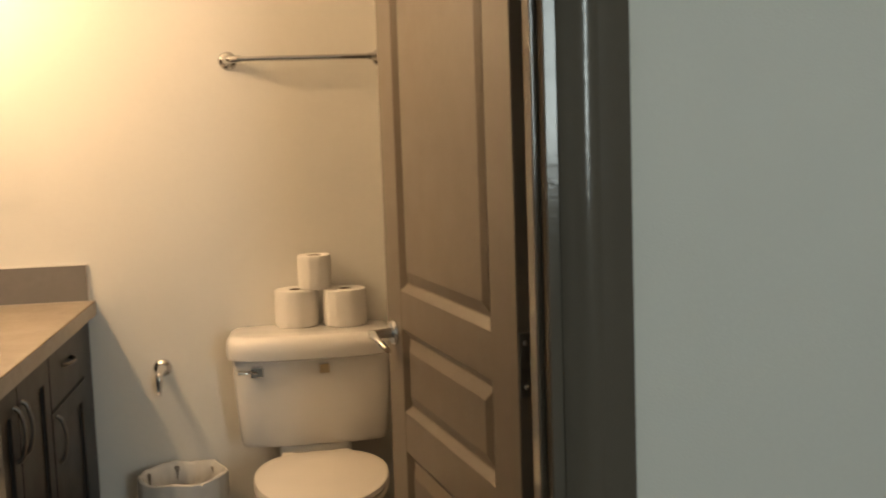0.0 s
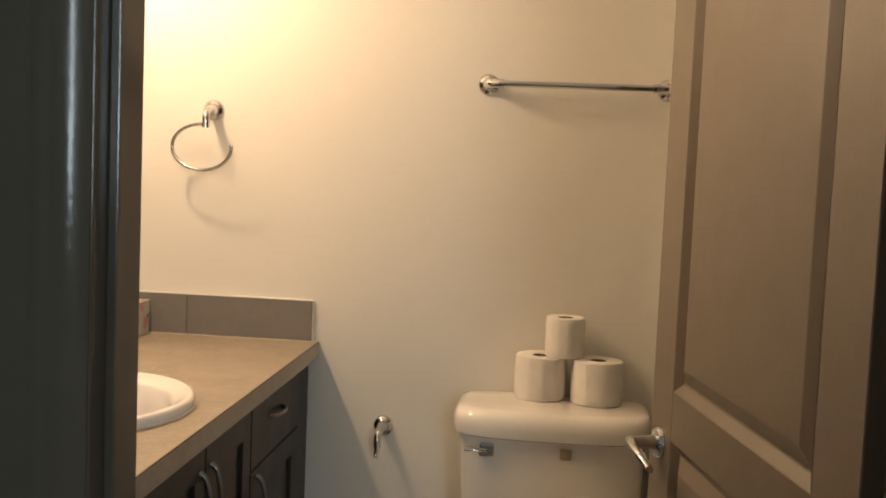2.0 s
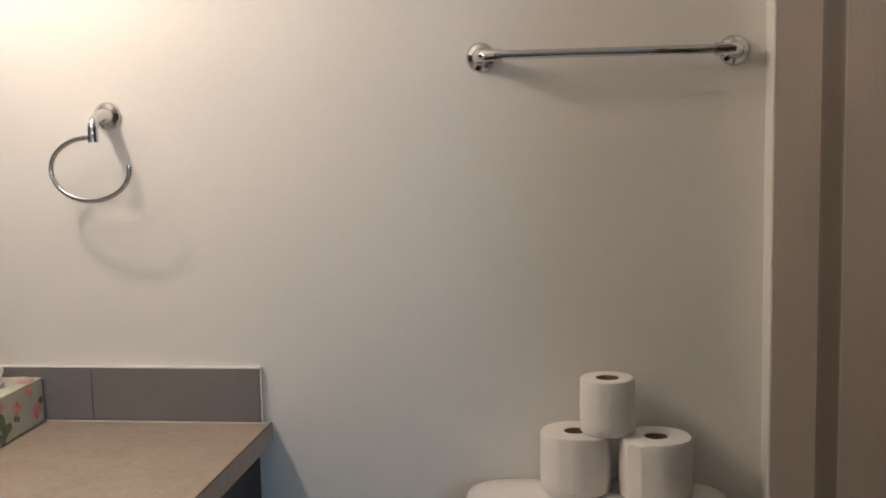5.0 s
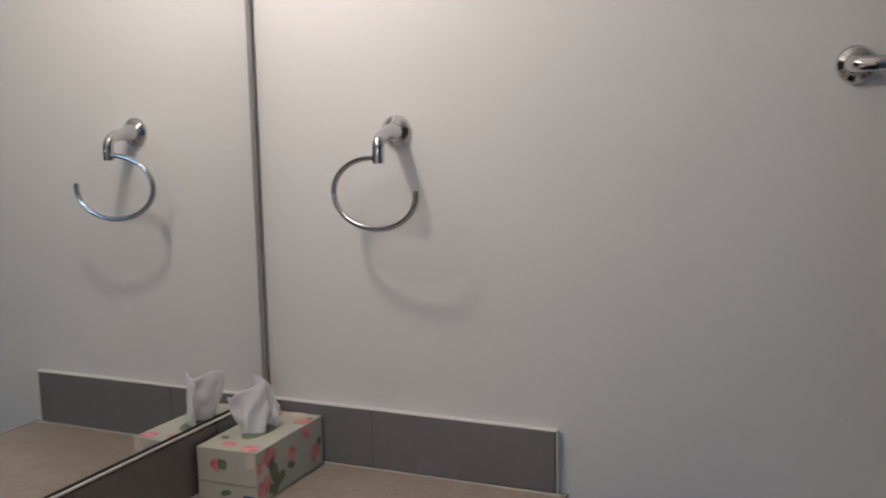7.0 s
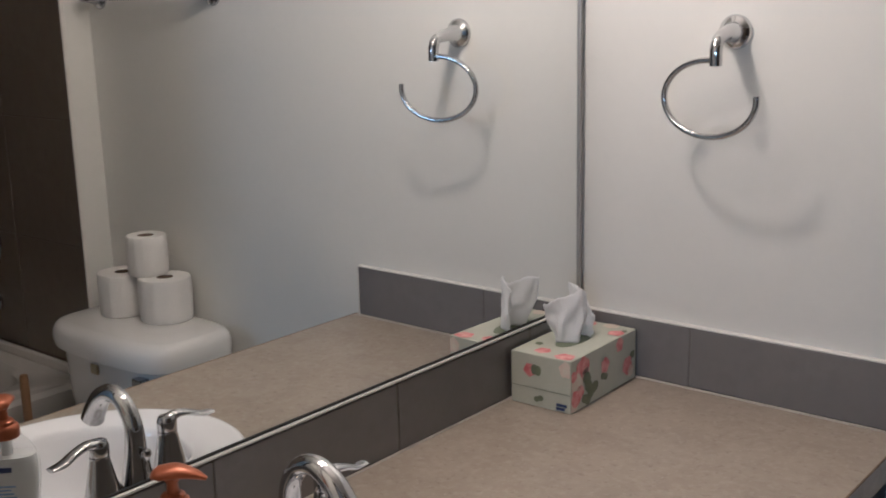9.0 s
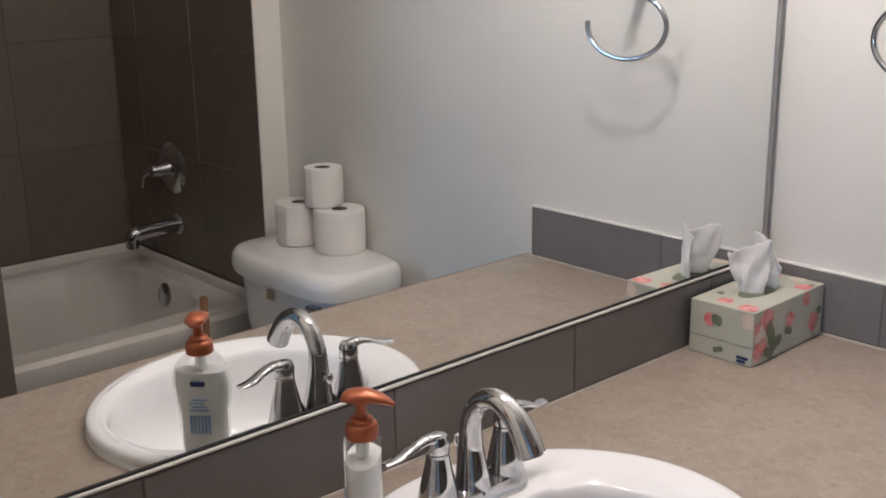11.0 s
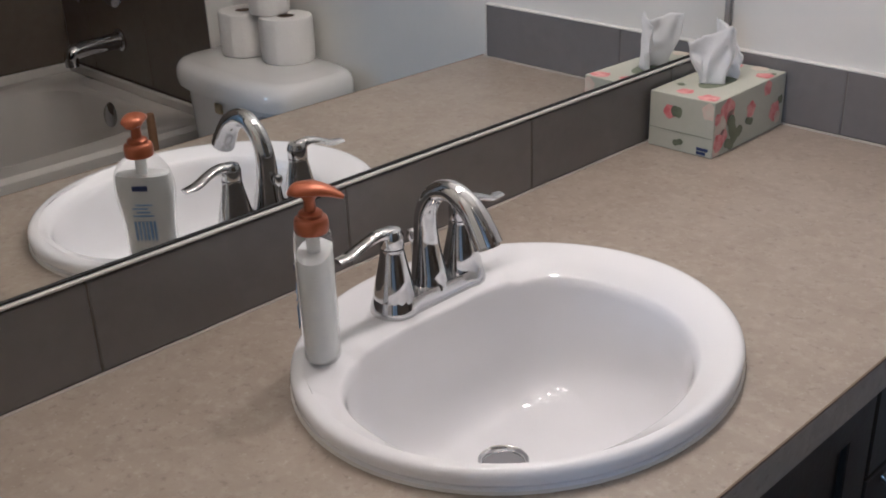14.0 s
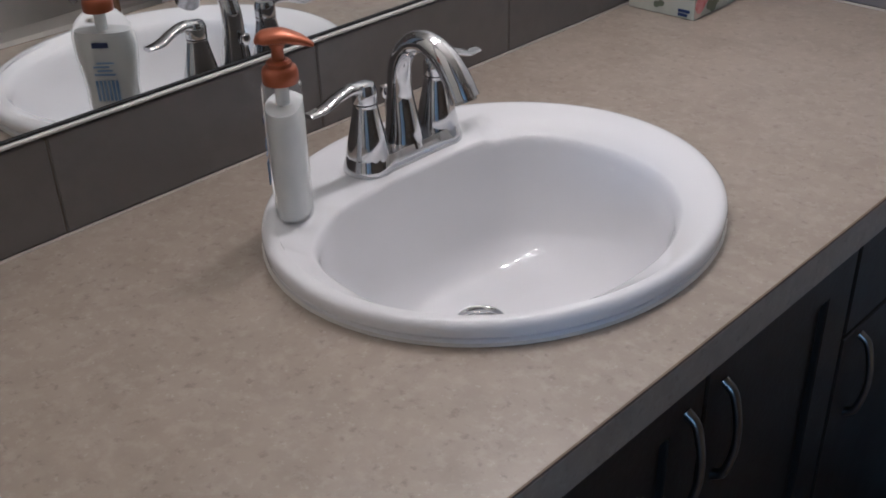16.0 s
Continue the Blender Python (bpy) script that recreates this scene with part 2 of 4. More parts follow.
def lathe(profile, m=None, seg=32, sx=1.0, sy=1.0, close=True, bm=None):
    """Turn (radius, height) pairs round z, then place by m."""
    m = m or Matrix()
    rings = [[m @ Vector((r * sx * math.cos(2 * math.pi * i / seg), r * sy * math.sin(2 * math.pi * i / seg), z)) for i in range(seg)] for r, z in profile]
    return loops(rings, close, close, bm=bm)


def along(points, steps=8):
    """A smooth line through the points (Catmull-Rom)."""
    p = [Vector(q) for q in points]
    p = [2 * p[0] - p[1]] + p + [2 * p[-1] - p[-2]]
    out = []
    for i in range(1, len(p) - 2):
        for s in range(steps):
            t = s / steps
            a, b, c, d = p[i - 1:i + 3]
            out.append(0.5 * (2 * b + (c - a) * t + (2 * a - 5 * b + 4 * c - d) * t * t + (3 * b - 3 * c + d - a) * t ** 3))
    return out + [p[-2]]


def tube(points, radii, seg=14, flat=1.0, steps=8, up=None, bm=None):
    """A swept tube; radii are spread along it; flat squeezes the cross-section along its second axis."""
    line = along(points, steps) if steps > 1 else [Vector(q) for q in points]
    n = len(line)
    radii = radii if isinstance(radii, (list, tuple)) else [radii, radii]
    flat = flat if isinstance(flat, (list, tuple)) else [flat, flat]
    rings, side = [], Vector(up) if up else None
    for i, c in enumerate(line):
        d = (line[min(i + 1, n - 1)] - line[max(i - 1, 0)]).normalized()
        if side is None:
            side = d.orthogonal()
        side = (side - d * side.dot(d)).normalized()
        other = d.cross(side)
        k = i / (n - 1) * (len(radii) - 1)
        a = min(int(k), len(radii) - 2)
        r = radii[a] + (radii[a + 1] - radii[a]) * (k - a)
        k2 = i / (n - 1) * (len(flat) - 1)
        a2 = min(int(k2), len(flat) - 2)
        fl = flat[a2] + (flat[a2 + 1] - flat[a2]) * (k2 - a2)
        rings.append([c + side * (r * math.cos(2 * math.pi * j / seg)) + other * (r * fl * math.sin(2 * math.pi * j / seg)) for j in range(seg)])
    return loops(rings, bm=bm)


def outline(cx, cy, ax, ay, z, seg=64, power=2.0, back=None):
    """A superellipse; back flattens it softly on the side towards -x."""
    pts = []
    for i in range(seg):
        a = 2 * math.pi * i / seg
        c, s = math.cos(a), math.sin(a)
        x = ax * math.copysign(abs(c) ** (2 / power), c)
        y = ay * math.copysign(abs(s) ** (2 / power), s)
        if back is not None and x < 0:
            x = -back * (1 - (1 - min(1, -x / ax)) ** 1.8)
        pts.append(Vector((cx + x, cy + y, z)))
    return pts


def structure(name, bm, mat, label, category):
    return tagged(part(name, bm, mat), label, category, kind="structure")


# ---- structure ----
T = 0.115
structure("wall_north", box(WEST - T, EAST + T, NORTH, NORTH + T, 0, CEIL), PAINT, "off-white painted bathroom wall with an eggshell sheen", "wall")
structure("wall_west", box(WEST - T, WEST, HALL + 0.004, NORTH, 0, CEIL), PAINT, "off-white painted wall behind the vanity and mirror", "wall")
structure("wall_tub", box(TUBX, EAST, TUBY + 0.008, NORTH, 0, CEIL), PAINT, "furred-out off-white wall end beside the bathtub", "wall")
structure("wall_east", box(EAST + 0.008, EAST + T, SOUTH, NORTH, 0, CEIL), PAINT, "plain wall behind the bathtub tiles", "wall")
bm = box(WEST, JL - 0.02, HALL, SOUTH, 0, CEIL)
box(JR + 0.02, EAST + T, HALL, SOUTH, 0, CEIL, bm=bm)
box(JL - 0.02, JR + 0.02, HALL, SOUTH, 2.07, CEIL, bm=bm)
structure("wall_south", bm, HALLPAINT, "grey-green painted partition with the doorway in it", "wall")
HX0, HX1 = -1.25, 1.75
structure("wall_hall_west", box(HX0 - T, HX0, BACK, HALL, 0, CEIL), HALLPAINT, "grey-green painted hall wall", "wall")
structure("wall_hall_east", box(HX1, HX1 + T, BACK, HALL, 0, CEIL), HALLPAINT, "grey-green painted hall wall", "wall")
bm = box(HX0 - T, 1.13, BACK - T, BACK, 0, CEIL)
box(1.70, HX1 + T, BACK - T, BACK, 0, CEIL, bm=bm)
box(1.13, 1.70, BACK - T, BACK, 0, 1.10, bm=bm)
box(1.13, 1.70, BACK - T, BACK, 2.14, CEIL, bm=bm)
structure("wall_hall_south", bm, HALLPAINT, "grey-green painted hall wall with a window opening", "wall")
structure("wall_hall_end", box(EAST + T, HX1 + T, HALL, SOUTH, 0, CEIL), HALLPAINT, "grey-green painted hall wall beside the partition", "wall")
structure("wall_hall_corner", box(HX0 - T, WEST, HALL, HALL + 0.003, 0, CEIL), HALLPAINT, "grey-green painted hall wall beside the partition", "wall")
structure("floor", box(WEST - T, EAST + T, HALL + 0.02, NORTH + T, -0.1, 0), FLOOR, "brown vinyl bathroom floor", "floor")
structure("floor_hall", box(HX0 - T, HX1 + T, BACK - T, HALL + 0.02, -0.1, 0), CARPET, "beige hall carpet", "floor")
structure("ceiling", box(HX0 - T, HX1 + T, BACK - T, NORTH + T, CEIL, CEIL + 0.1), CEILING, "white painted ceiling", "ceiling")

# door frame: jambs with stops, moulded casing
bm = box(JL - 0.02, JL, HALL - 0.002, SOUTH + 0.002, 0, 2.07, 0.002)
structure("jamb_left", bm, TRIM, "dark brown painted door jamb", "door frame")
structure("jamb_right", box(JR, JR + 0.02, HALL - 0.002, SOUTH + 0.002, 0, 2.07, 0.002), TRIM, "dark brown painted door jamb on the hinge side", "door frame")
structure("jamb_head", box(JL, JR, HALL - 0.002, SOUTH + 0.002, 2.05, 2.07, 0.002), TRIM, "dark brown painted head of the door frame", "door frame")
structure("stop_left", box(JL, JL + 0.011, HALL + 0.03, SOUTH - 0.042, 0, 2.05, 0.002), TRIM, "dark brown door stop", "trim")
structure("stop_right", box(JR - 0.011, JR, HALL + 0.03, SOUTH - 0.042, 0, 2.05, 0.002), TRIM, "dark brown door stop", "trim")

# casing section: across the face, away from the wall
CASING = [(0, 0), (0, 0.005), (0.004, 0.0085), (0.010, 0.0125), (0.018, 0.0165), (0.028, 0.0195), (0.036, 0.0205), (0.044, 0.0198), (0.050, 0.018), (0.054, 0.0158), (0.057, 0.0150), (0.097, 0.0145), (0.1, 0.012), (0.1, 0)]


def casing(name, x, sign, y, out):
    rings = [[Vector((x + sign * u, y + out * v, z)) for u, v in CASING] for z in (0.0, 2.12)]
    b = loops(rings)
    structure(name, b, TRIM, "dark brown moulded door casing with a glossy rounded bead", "trim")


casing("casing_left", JL - 0.002, -1, HALL, -1)
casing("casing_right", JR + 0.018, 1, HALL, -1)
casing("casing_inside_left", JL - 0.005, -1, SOUTH, 1)
structure("casing_head", box(JL - 0.1, JR + 0.1, HALL - 0.016, HALL, 2.122, 2.22, 0.004), TRIM, "dark brown door casing across the top", "trim")

# ---- door ----
HINGE, FREE = Vector((0.394, 1.690, 0)), Vector((0.258, 2.46, 0))
DW, DT, DH = 0.765, 0.035, 2.03
ang = math.degrees(math.atan2(FREE.y - HINGE.y, FREE.x - HINGE.x))
door = thing("door_1", "taupe painted panelled door standing open into the bathroom", "door", kind="structure", m=pose(HINGE.x, HINGE.y, 0.01, 0, 0, ang))
# local x runs from hinge to free edge; +y is the face seen from the doorway
RAILS = [(0.0, 0.22), (0.60, 0.685), (0.865, 0.945), (1.90, DH)]
STILE = 0.115


def framed_leaf():
    b = bmesh.new()
    for x0, x1 in ((0, STILE), (DW - STILE, DW)):
        box(x0, x1, -DT, 0, 0, DH, 0.0015, 1, bm=b)
    for z0, z1 in RAILS:
        box(STILE, DW - STILE, -DT + 0.0005, -0.0005, z0, z1, bm=b)
    return b


def sunk_panel(z0, z1):
    """A raised-and-fielded panel: a sloping edge, a groove, a bevel up to the field, on both faces."""
    b = bmesh.new()
    for s, y in ((1, 0.0), (-1, -DT)):
        prof = [(0.0, 0.0), (0.002, 0.0012), (0.015, 0.0115), (0.017, 0.0125), (0.020, 0.0125), (0.022, 0.0115), (0.043, 0.0025), (0.046, 0.0022)]
        rs = []
        for inset, depth in prof:
            rs.append([Vector((x, y - s * depth, z)) for x, z in ((STILE + inset, z0 + inset), (DW - STILE - inset, z0 + inset), (DW - STILE - inset, z1 - inset), (STILE + inset, z1 - inset))])
        vs = [[b.verts.new(p) for p in r] for r in rs]
        for q, w in zip(vs, vs[1:]):
            for i in range(4):
                b.faces.new((q[i], q[(i + 1) % 4], w[(i + 1) % 4], w[i]) if s < 0 else (q[i], w[i], w[(i + 1) % 4], q[(i + 1) % 4]))
        b.faces.new(vs[-1] if s < 0 else vs[-1][::-1])
    return b


part("leaf_frame", framed_leaf(), DOORPAINT, door)
for (_, a), (c, _) in zip(RAILS, RAILS[1:]):
    part("panel", sunk_panel(a, c), DOORPAINT, door)
hz, hx = 0.848, DW - 0.062
handle = part("door_handle", lathe([(0.0, 0), (0.027, 0), (0.027, 0.004), (0.024, 0.009), (0.012, 0.011), (0.010, 0.045), (0.011, 0.052), (0.009, 0.058), (0, 0.058)], pose(hx, 0, hz, -90), 28), CHROME, door, "chrome lever handle")
part("lever", tube([(hx, 0.050, hz), (hx - 0.03, 0.054, hz + 0.002), (hx - 0.075, 0.055, hz - 0.003), (hx - 0.115, 0.049, hz - 0.014)], [0.0105, 0.0115, 0.0105, 0.008], flat=0.75), CHROME, handle)
for zc in (0.28, 0.912, 1.82):
    hinge = part("hinge", box(-0.0035, -0.0008, -DT + 0.002, -0.001, zc - 0.05, zc + 0.05, 0.0008, 1), STEEL, door, "dull steel butt hinge")
    b = lathe([(0.0055, -0.05), (0.0055, 0.05)], pose(-0.004, -DT - 0.004, zc), 14)
    part("knuckle", b, STEEL, hinge)
    b = bmesh.new()
    for dz, dy in ((-0.034, -0.012), (0.0, -0.022), (0.034, -0.012)):
        lathe([(0.0, 0.0), (0.0045, 0.0), (0.003, 0.0012), (0, 0.0012)], pose(-0.0035, dy, zc + dz, 0, -90), 12, bm=b)
    part("screws", b, NICKEL, hinge)
for zc in (0.28, 0.912, 1.82):
    tagged(part("hinge_plate", box(JR - 0.002, JR + 0.0002, SOUTH - 0.036, SOUTH - 0.001, zc - 0.04, zc + 0.06), STEEL), "dull steel hinge plate let into the jamb", "hinge", kind="structure")

# ---- mirror ----
mirror = thing("wall_mirror", "large frameless wall mirror standing on the backsplash", "mirror", m=pose(0, 0, 0))
part("glass", box(WEST + 0.004, MIRROR, 1.80, 3.252, 0.955, 1.84, 0.0015, 1), SILVER, mirror)
part("side_edge", box(WEST + 0.002, MIRROR + 0.0035, 3.252, 3.2575, 0.955, 1.84, 0.0005, 1), EDGE, mirror, "dark bevelled mirror edge")
# thin dark strip between the glass and the channel
part("bottom_seal", box(WEST + 0.001, MIRROR + 0.002, 1.80, 3.2575, 0.9527, 0.956, 0.0008, 1), RUBBER, mirror, "thin dark line along the mirror foot")
part("bottom_channel", box(WEST + 0.001, MIRROR + 0.005, 1.80, 3.2575, 0.9485, 0.9525, 0.001, 1), CHANNEL, mirror, "bright metal channel under the mirror")

# ---- vanity ----
FRONT = -0.505
cab = thing("vanity_cabinet", "dark espresso wood vanity cabinet with drawer and doors", "cabinet", m=pose(0, 0, 0))
CF = -0.545
b = box(CF - 0.019, CF, 1.70, 3.255, 0.10, 0.797)
for q in ((1.70, 1.718), (2.72, 2.738), (3.237, 3.255)):
    box(WEST + 0.002, CF - 0.0191, *q, 0.10, 0.797, bm=b)
box(WEST + 0.002, CF - 0.0191, 1.7181, 3.2369, 0.1, 0.118, bm=b)
part("body", b, CABINET, cab)
part("toe_kick", box(WEST + 0.002, CF - 0.06, 1.70, 3.255, 0.0, 0.0995), CABINET, cab)


def shaker_frame(y0, y1, z0, z1, w=0.055):
    """The four-sided frame of a cabinet front, 19 mm thick, open in the middle."""
    rings = []
    for y, z, sy, sz in ((y0, z0, 1, 1), (y1, z0, -1, 1), (y1, z1, -1, -1), (y0, z1, 1, -1)):
        rings.append([Vector((CF + d, y + sy * k, z + sz * k)) for k, d in ((0, 0.001), (0, 0.0185), (0.0015, 0.020), (w - 0.0015, 0.020), (w, 0.0185), (w, 0.001))])
    b = loops(rings + rings[:1], False, False, sm=False)
    bmesh.ops.remove_doubles(b, verts=b.verts, dist=1e-6)
    bmesh.ops.recalc_face_normals(b, faces=b.faces)
    return b


def shaker(y0, y1, z0, z1):
    d = part("cabinet_door", shaker_frame(y0, y1, z0, z1), CABINET, cab)
    part("panel", box(CF + 0.0015, CF + 0.012, y0 + 0.0552, y1 - 0.0552, z0 + 0.0552, z1 - 0.0552), CABINET, d)
    return d


def arched_pull(p, length, vertical):
    d = Vector((0, 0, 1)) if vertical else Vector((0, 1, 0))
    p, o = Vector(p), Vector((1, 0, 0))
    pts = [p - d * length / 2, p - d * length * 0.42 + o * 0.012, p - d * length * 0.2 + o * 0.019, p + o * 0.021, p + d * length * 0.2 + o * 0.019, p + d * length * 0.42 + o * 0.012, p + d * length / 2]
    return tube(pts, [0.006, 0.0045, 0.0040, 0.0045, 0.006], 10)


for y0, y1, yp in ((1.705, 2.128, 1.74), (2.133, 2.426, 2.398), (2.431, 2.722, 2.460)):
    d = shaker(y0, y1, 0.11, 0.785)
    part("pull", arched_pull((CF + 0.019, yp, 0.686), 0.115, True), PULL, d, "satin nickel arched pull")
d = part("drawer_front", box(CF + 0.001, CF + 0.02, 2.730, 3.140, 0.650, 0.785, 0.0015, 1), CABINET, cab)
part("pull", arched_pull((CF + 0.019, 2.925, 0.735), 0.105, False), PULL, d, "satin nickel arched pull")
d = shaker(2.730, 3.140, 0.11, 0.644)
part("pull", arched_pull((CF + 0.019, 2.775, 0.572), 0.115, True), PULL, d, "satin nickel arched pull")
part("filler", box(CF + 0.001, CF + 0.018, 3.144, 3.255, 0.10, 0.785, 0.001, 1), CABINET, cab)

# counter with the cut-out for the sink
SX, SY = -0.7815, 2.432
cx0, cx1, cy0, cy1 = WEST + 0.002, FRONT, 1.70, NORTH - 0.002


def counter_sheet(z0, z1):
    n = 64
    inner = outline(SX, SY, 0.195, 0.215, 0, n)
    outer = []
    for p in inner:
        d = Vector((p.x - SX, p.y - SY))
        k = min(((cx1 - 0.002 - SX) if d.x > 0 else (SX - cx0)) / max(abs(d.x), 1e-6), ((cy1 - SY) if d.y > 0 else (SY - cy0)) / max(abs(d.y), 1e-6))
        outer.append(Vector((SX + d.x * k, SY + d.y * k, 0)))
    for c in ((cx0, cy0), (cx0, cy1), (cx1 - 0.002, cy0), (cx1 - 0.002, cy1)):
        i = min(range(n), key=lambda q: (outer[q].x - c[0]) ** 2 + (outer[q].y - c[1]) ** 2)
        outer[i] = Vector((*c, 0))
    up, lo = Vector((0, 0, z1)), Vector((0, 0, z0))
    rings = [[p + lo for p in inner], [p + up for p in inner], [p + up for p in outer], [p + lo for p in outer], [p + lo for p in inner]]
    b = loops(rings, False, False, sm=False)
    bmesh.ops.remove_doubles(b, verts=b.verts, dist=1e-6)
    bmesh.ops.recalc_face_normals(b, faces=b.faces)
    return b


top = thing("countertop", "beige-grey speckled laminate countertop with a square dark edge", "countertop", m=pose(0, 0, 0))
part("top", counter_sheet(TOP - 0.038, TOP), COUNTER, top)
part("front_edge", box(FRONT - 0.0018, FRONT + 0.0005, cy0, cy1, TOP - 0.040, TOP - 0.0022, 0.0006, 1), COUNTER, top, "laminate strip along the front edge")
part("edge_seam", box(FRONT - 0.0018, FRONT + 0.0002, cy0, cy1, TOP - 0.0022, TOP + 0.0002), CARD, top, "brown seam line along the edge")

# ---- sink ----
sink = thing("sink", "white oval drop-in porcelain sink", "sink", m=pose(0, 0, 0))
BX, BY = -0.752, 2.412
rings = [outline(SX, SY, 0.205, 0.226, TOP + 0.0005), outline(SX, SY, 0.2160, 0.2370, TOP + 0.0006), outline(SX, SY, 0.2180, 0.2390, TOP + 0.002), outline(SX, SY, 0.2180, 0.2390, TOP + 0.0065), outline(SX, SY, 0.2200, 0.2410, TOP + 0.0075),
         outline(SX, SY, 0.2205, 0.2415, TOP + 0.0125), outline(SX, SY, 0.2197, 0.2407, TOP + 0.0175), outline(SX, SY, 0.2165, 0.2375, TOP + 0.0212), outline(SX, SY, 0.2115, 0.2325, TOP + 0.0228), outline(SX, SY, 0.2055, 0.2265, TOP + 0.0226)]


def shoulder(pts, drop):
    """Lowers a ring of the rim everywhere but along the raised faucet deck."""
    for p in pts:
        k = min(1, max(0, (abs(p.y - BY) - 0.105) / 0.016)) if p.x < BX - 0.04 else 1
        p.z -= drop * k * k * (3 - 2 * k)
    return pts


mid = (SX + BX) / 2
N = 128
rings = [outline(SX, SY, ax, ay, TOP + z, N) for ax, ay, z in (
    (0.203, 0.226, 0.0005), (0.2150, 0.2380, 0.0006), (0.2170, 0.2400, 0.002), (0.2170, 0.2400, 0.0060), (0.2152, 0.2382, 0.0068), (0.2152, 0.2382, 0.0082), (0.2180, 0.2410, 0.0092),
    (0.2185, 0.2415, 0.0150), (0.2172, 0.2402, 0.0190), (0.2140, 0.2370, 0.0216), (0.2115, 0.2325, 0.0226), (0.2055, 0.2265, 0.0224))]
rings += [shoulder(outline(mid, (SY + BY) / 2, 0.186, 0.217, TOP + 0.0210, N, back=0.150), 0.0022), shoulder(outline(BX - 0.003, BY, 0.1605, 0.1900, TOP + 0.0200, N, 2.1, back=0.1270), 0.0062),
          shoulder(outline(BX - 0.003, BY, 0.1575, 0.1870, TOP + 0.0188, N, 2.1, back=0.1245), 0.0078), shoulder(outline(BX - 0.003, BY, 0.1550, 0.1845, TOP + 0.0155, N, 2.1, back=0.1230), 0.0088),
          shoulder(outline(BX - 0.003, BY, 0.1525, 0.1820, TOP + 0.0060, N, 2.1, back=0.1220), 0.0060)]
for i in range(1, 15):
    a = math.pi / 2 * i / 14
    k = 0.16 + 0.84 * math.cos(a) ** 0.62 if i < 14 else 0.16
    rings.append(outline(BX - 0.003 - 0.031 * (1 - k) / 0.84, BY, 0.151 * k, 0.1805 * k if i < 14 else 0.153 * k, TOP - 0.008 - 0.117 * math.sin(a) ** 0.85, N, 2.1 - 0.1 * i / 14, back=0.1215 * k + 0.003 * i / 14))
part("basin", loops(rings, False, False), SINKWHITE, sink)
DX, DY, DZ = BX - 0.034, BY, TOP - 0.125
drain = part("drain", lathe([(0.0, -0.02), (0.022, -0.02), (0.021, -0.004), (0.0235, 0.0004), (0.026, 0.0014), (0.0275, 0.0002), (0.025, -0.003)][::-1], pose(DX, DY, DZ), 32), CHROME, sink, "chrome drain ring")
part("stopper", lathe([(0.0, 0.0), (0.016, 0.0), (0.017, 0.002), (0.014, 0.004), (0.0, 0.0055)], pose(DX, DY, DZ - 0.009), 24), STEEL, drain)
part("sealant", loops([outline(SX, SY, 0.2165, 0.2395, TOP + 0.0005), outline(SX, SY, 0.2195, 0.2425, TOP + 0.0005), outline(SX, SY, 0.2165, 0.2395, TOP + 0.003)], False, False), CAULK, sink, "bead of white sealant")

# ---- faucet ----
FX, FY, FZ = -0.9185, 2.437, TOP + 0.0205
faucet = thing("faucet", "polished chrome two-handle centreset faucet", "faucet", m=pose(FX, FY, FZ, 0, 0, 0))


def spool(r0, z, seg=64, bulge=0.004):
    """The plan of the base plate: three discs run together along y."""
    pts = []
    for i in range(seg):
        a = 2 * math.pi * i / seg
        d = Vector((math.cos(a), math.sin(a)))
        best = 0
        for yc, r in ((-0.051, r0), (0.0, r0 * 0.92), (0.051, r0)):
            q = d.y * yc
            disc = q * q - yc * yc + r * r
            if disc > 0:
                best = max(best, q + math.sqrt(disc))
        best = max(best, min(r0 * 0.93 / max(abs(d.x), 1e-3), 0.051 / max(abs(d.y), 1e-3)))
        pts.append(Vector((d.x * best, d.y * best, z)))
    return pts


part("base_plate", loops([spool(0.0275, 0.0), spool(0.0275, 0.004), spool(0.0262, 0.008), spool(0.0245, 0.014), spool(0.023, 0.0185)]), CHROME, faucet)
for s in (-1, 1):
    y = 0.051 * s
    h = part("handle", lathe([(0.0, 0.014), (0.0235, 0.014), (0.0228, 0.022), (0.0190, 0.040), (0.0150, 0.058), (0.0128, 0.070), (0.0122, 0.074), (0.0130, 0.0755), (0.0130, 0.088), (0.0105, 0.094), (0, 0.0955)], pose(0, y, 0), 32), CHROME, faucet)
    part("lever", tube([(0, y, 0.088), (-0.001, y + s * 0.016, 0.0925), (-0.002, y + s * 0.034, 0.089), (-0.004, y + s * 0.052, 0.082), (-0.005, y + s * 0.070, 0.0805)], [0.0085, 0.0085, 0.0085, 0.0095, 0.0075], 16, flat=[1.0, 0.7, 0.5, 0.4, 0.35], up=(1, 0, 0)), CHROME, h)
    part("cap_groove", lathe([(0.0128, 0.0738), (0.0128, 0.0752)], pose(0, y, 0), 32), RUBBER, h)
spout = part("spout", tube([(0, 0, 0.012), (0.0, 0, 0.03), (-0.002, 0, 0.065), (0.0, 0, 0.100), (0.017, 0, 0.125), (0.042, 0, 0.132), (0.067, 0, 0.120), (0.084, 0, 0.099), (0.092, 0, 0.086)], [0.024, 0.0195, 0.0140, 0.0118, 0.0112, 0.0118, 0.0135, 0.0150, 0.0155], 24, up=(0, 1, 0)), CHROME, faucet)
part("aerator", lathe([(0.0, -0.001), (0.0115, -0.001), (0.0115, 0.002), (0, 0.002)][::-1], Matrix.Translation((0.0923, 0, 0.0855)) @ Euler((0, radians(152), 0)).to_matrix().to_4x4(), 24), NICKEL, spout)
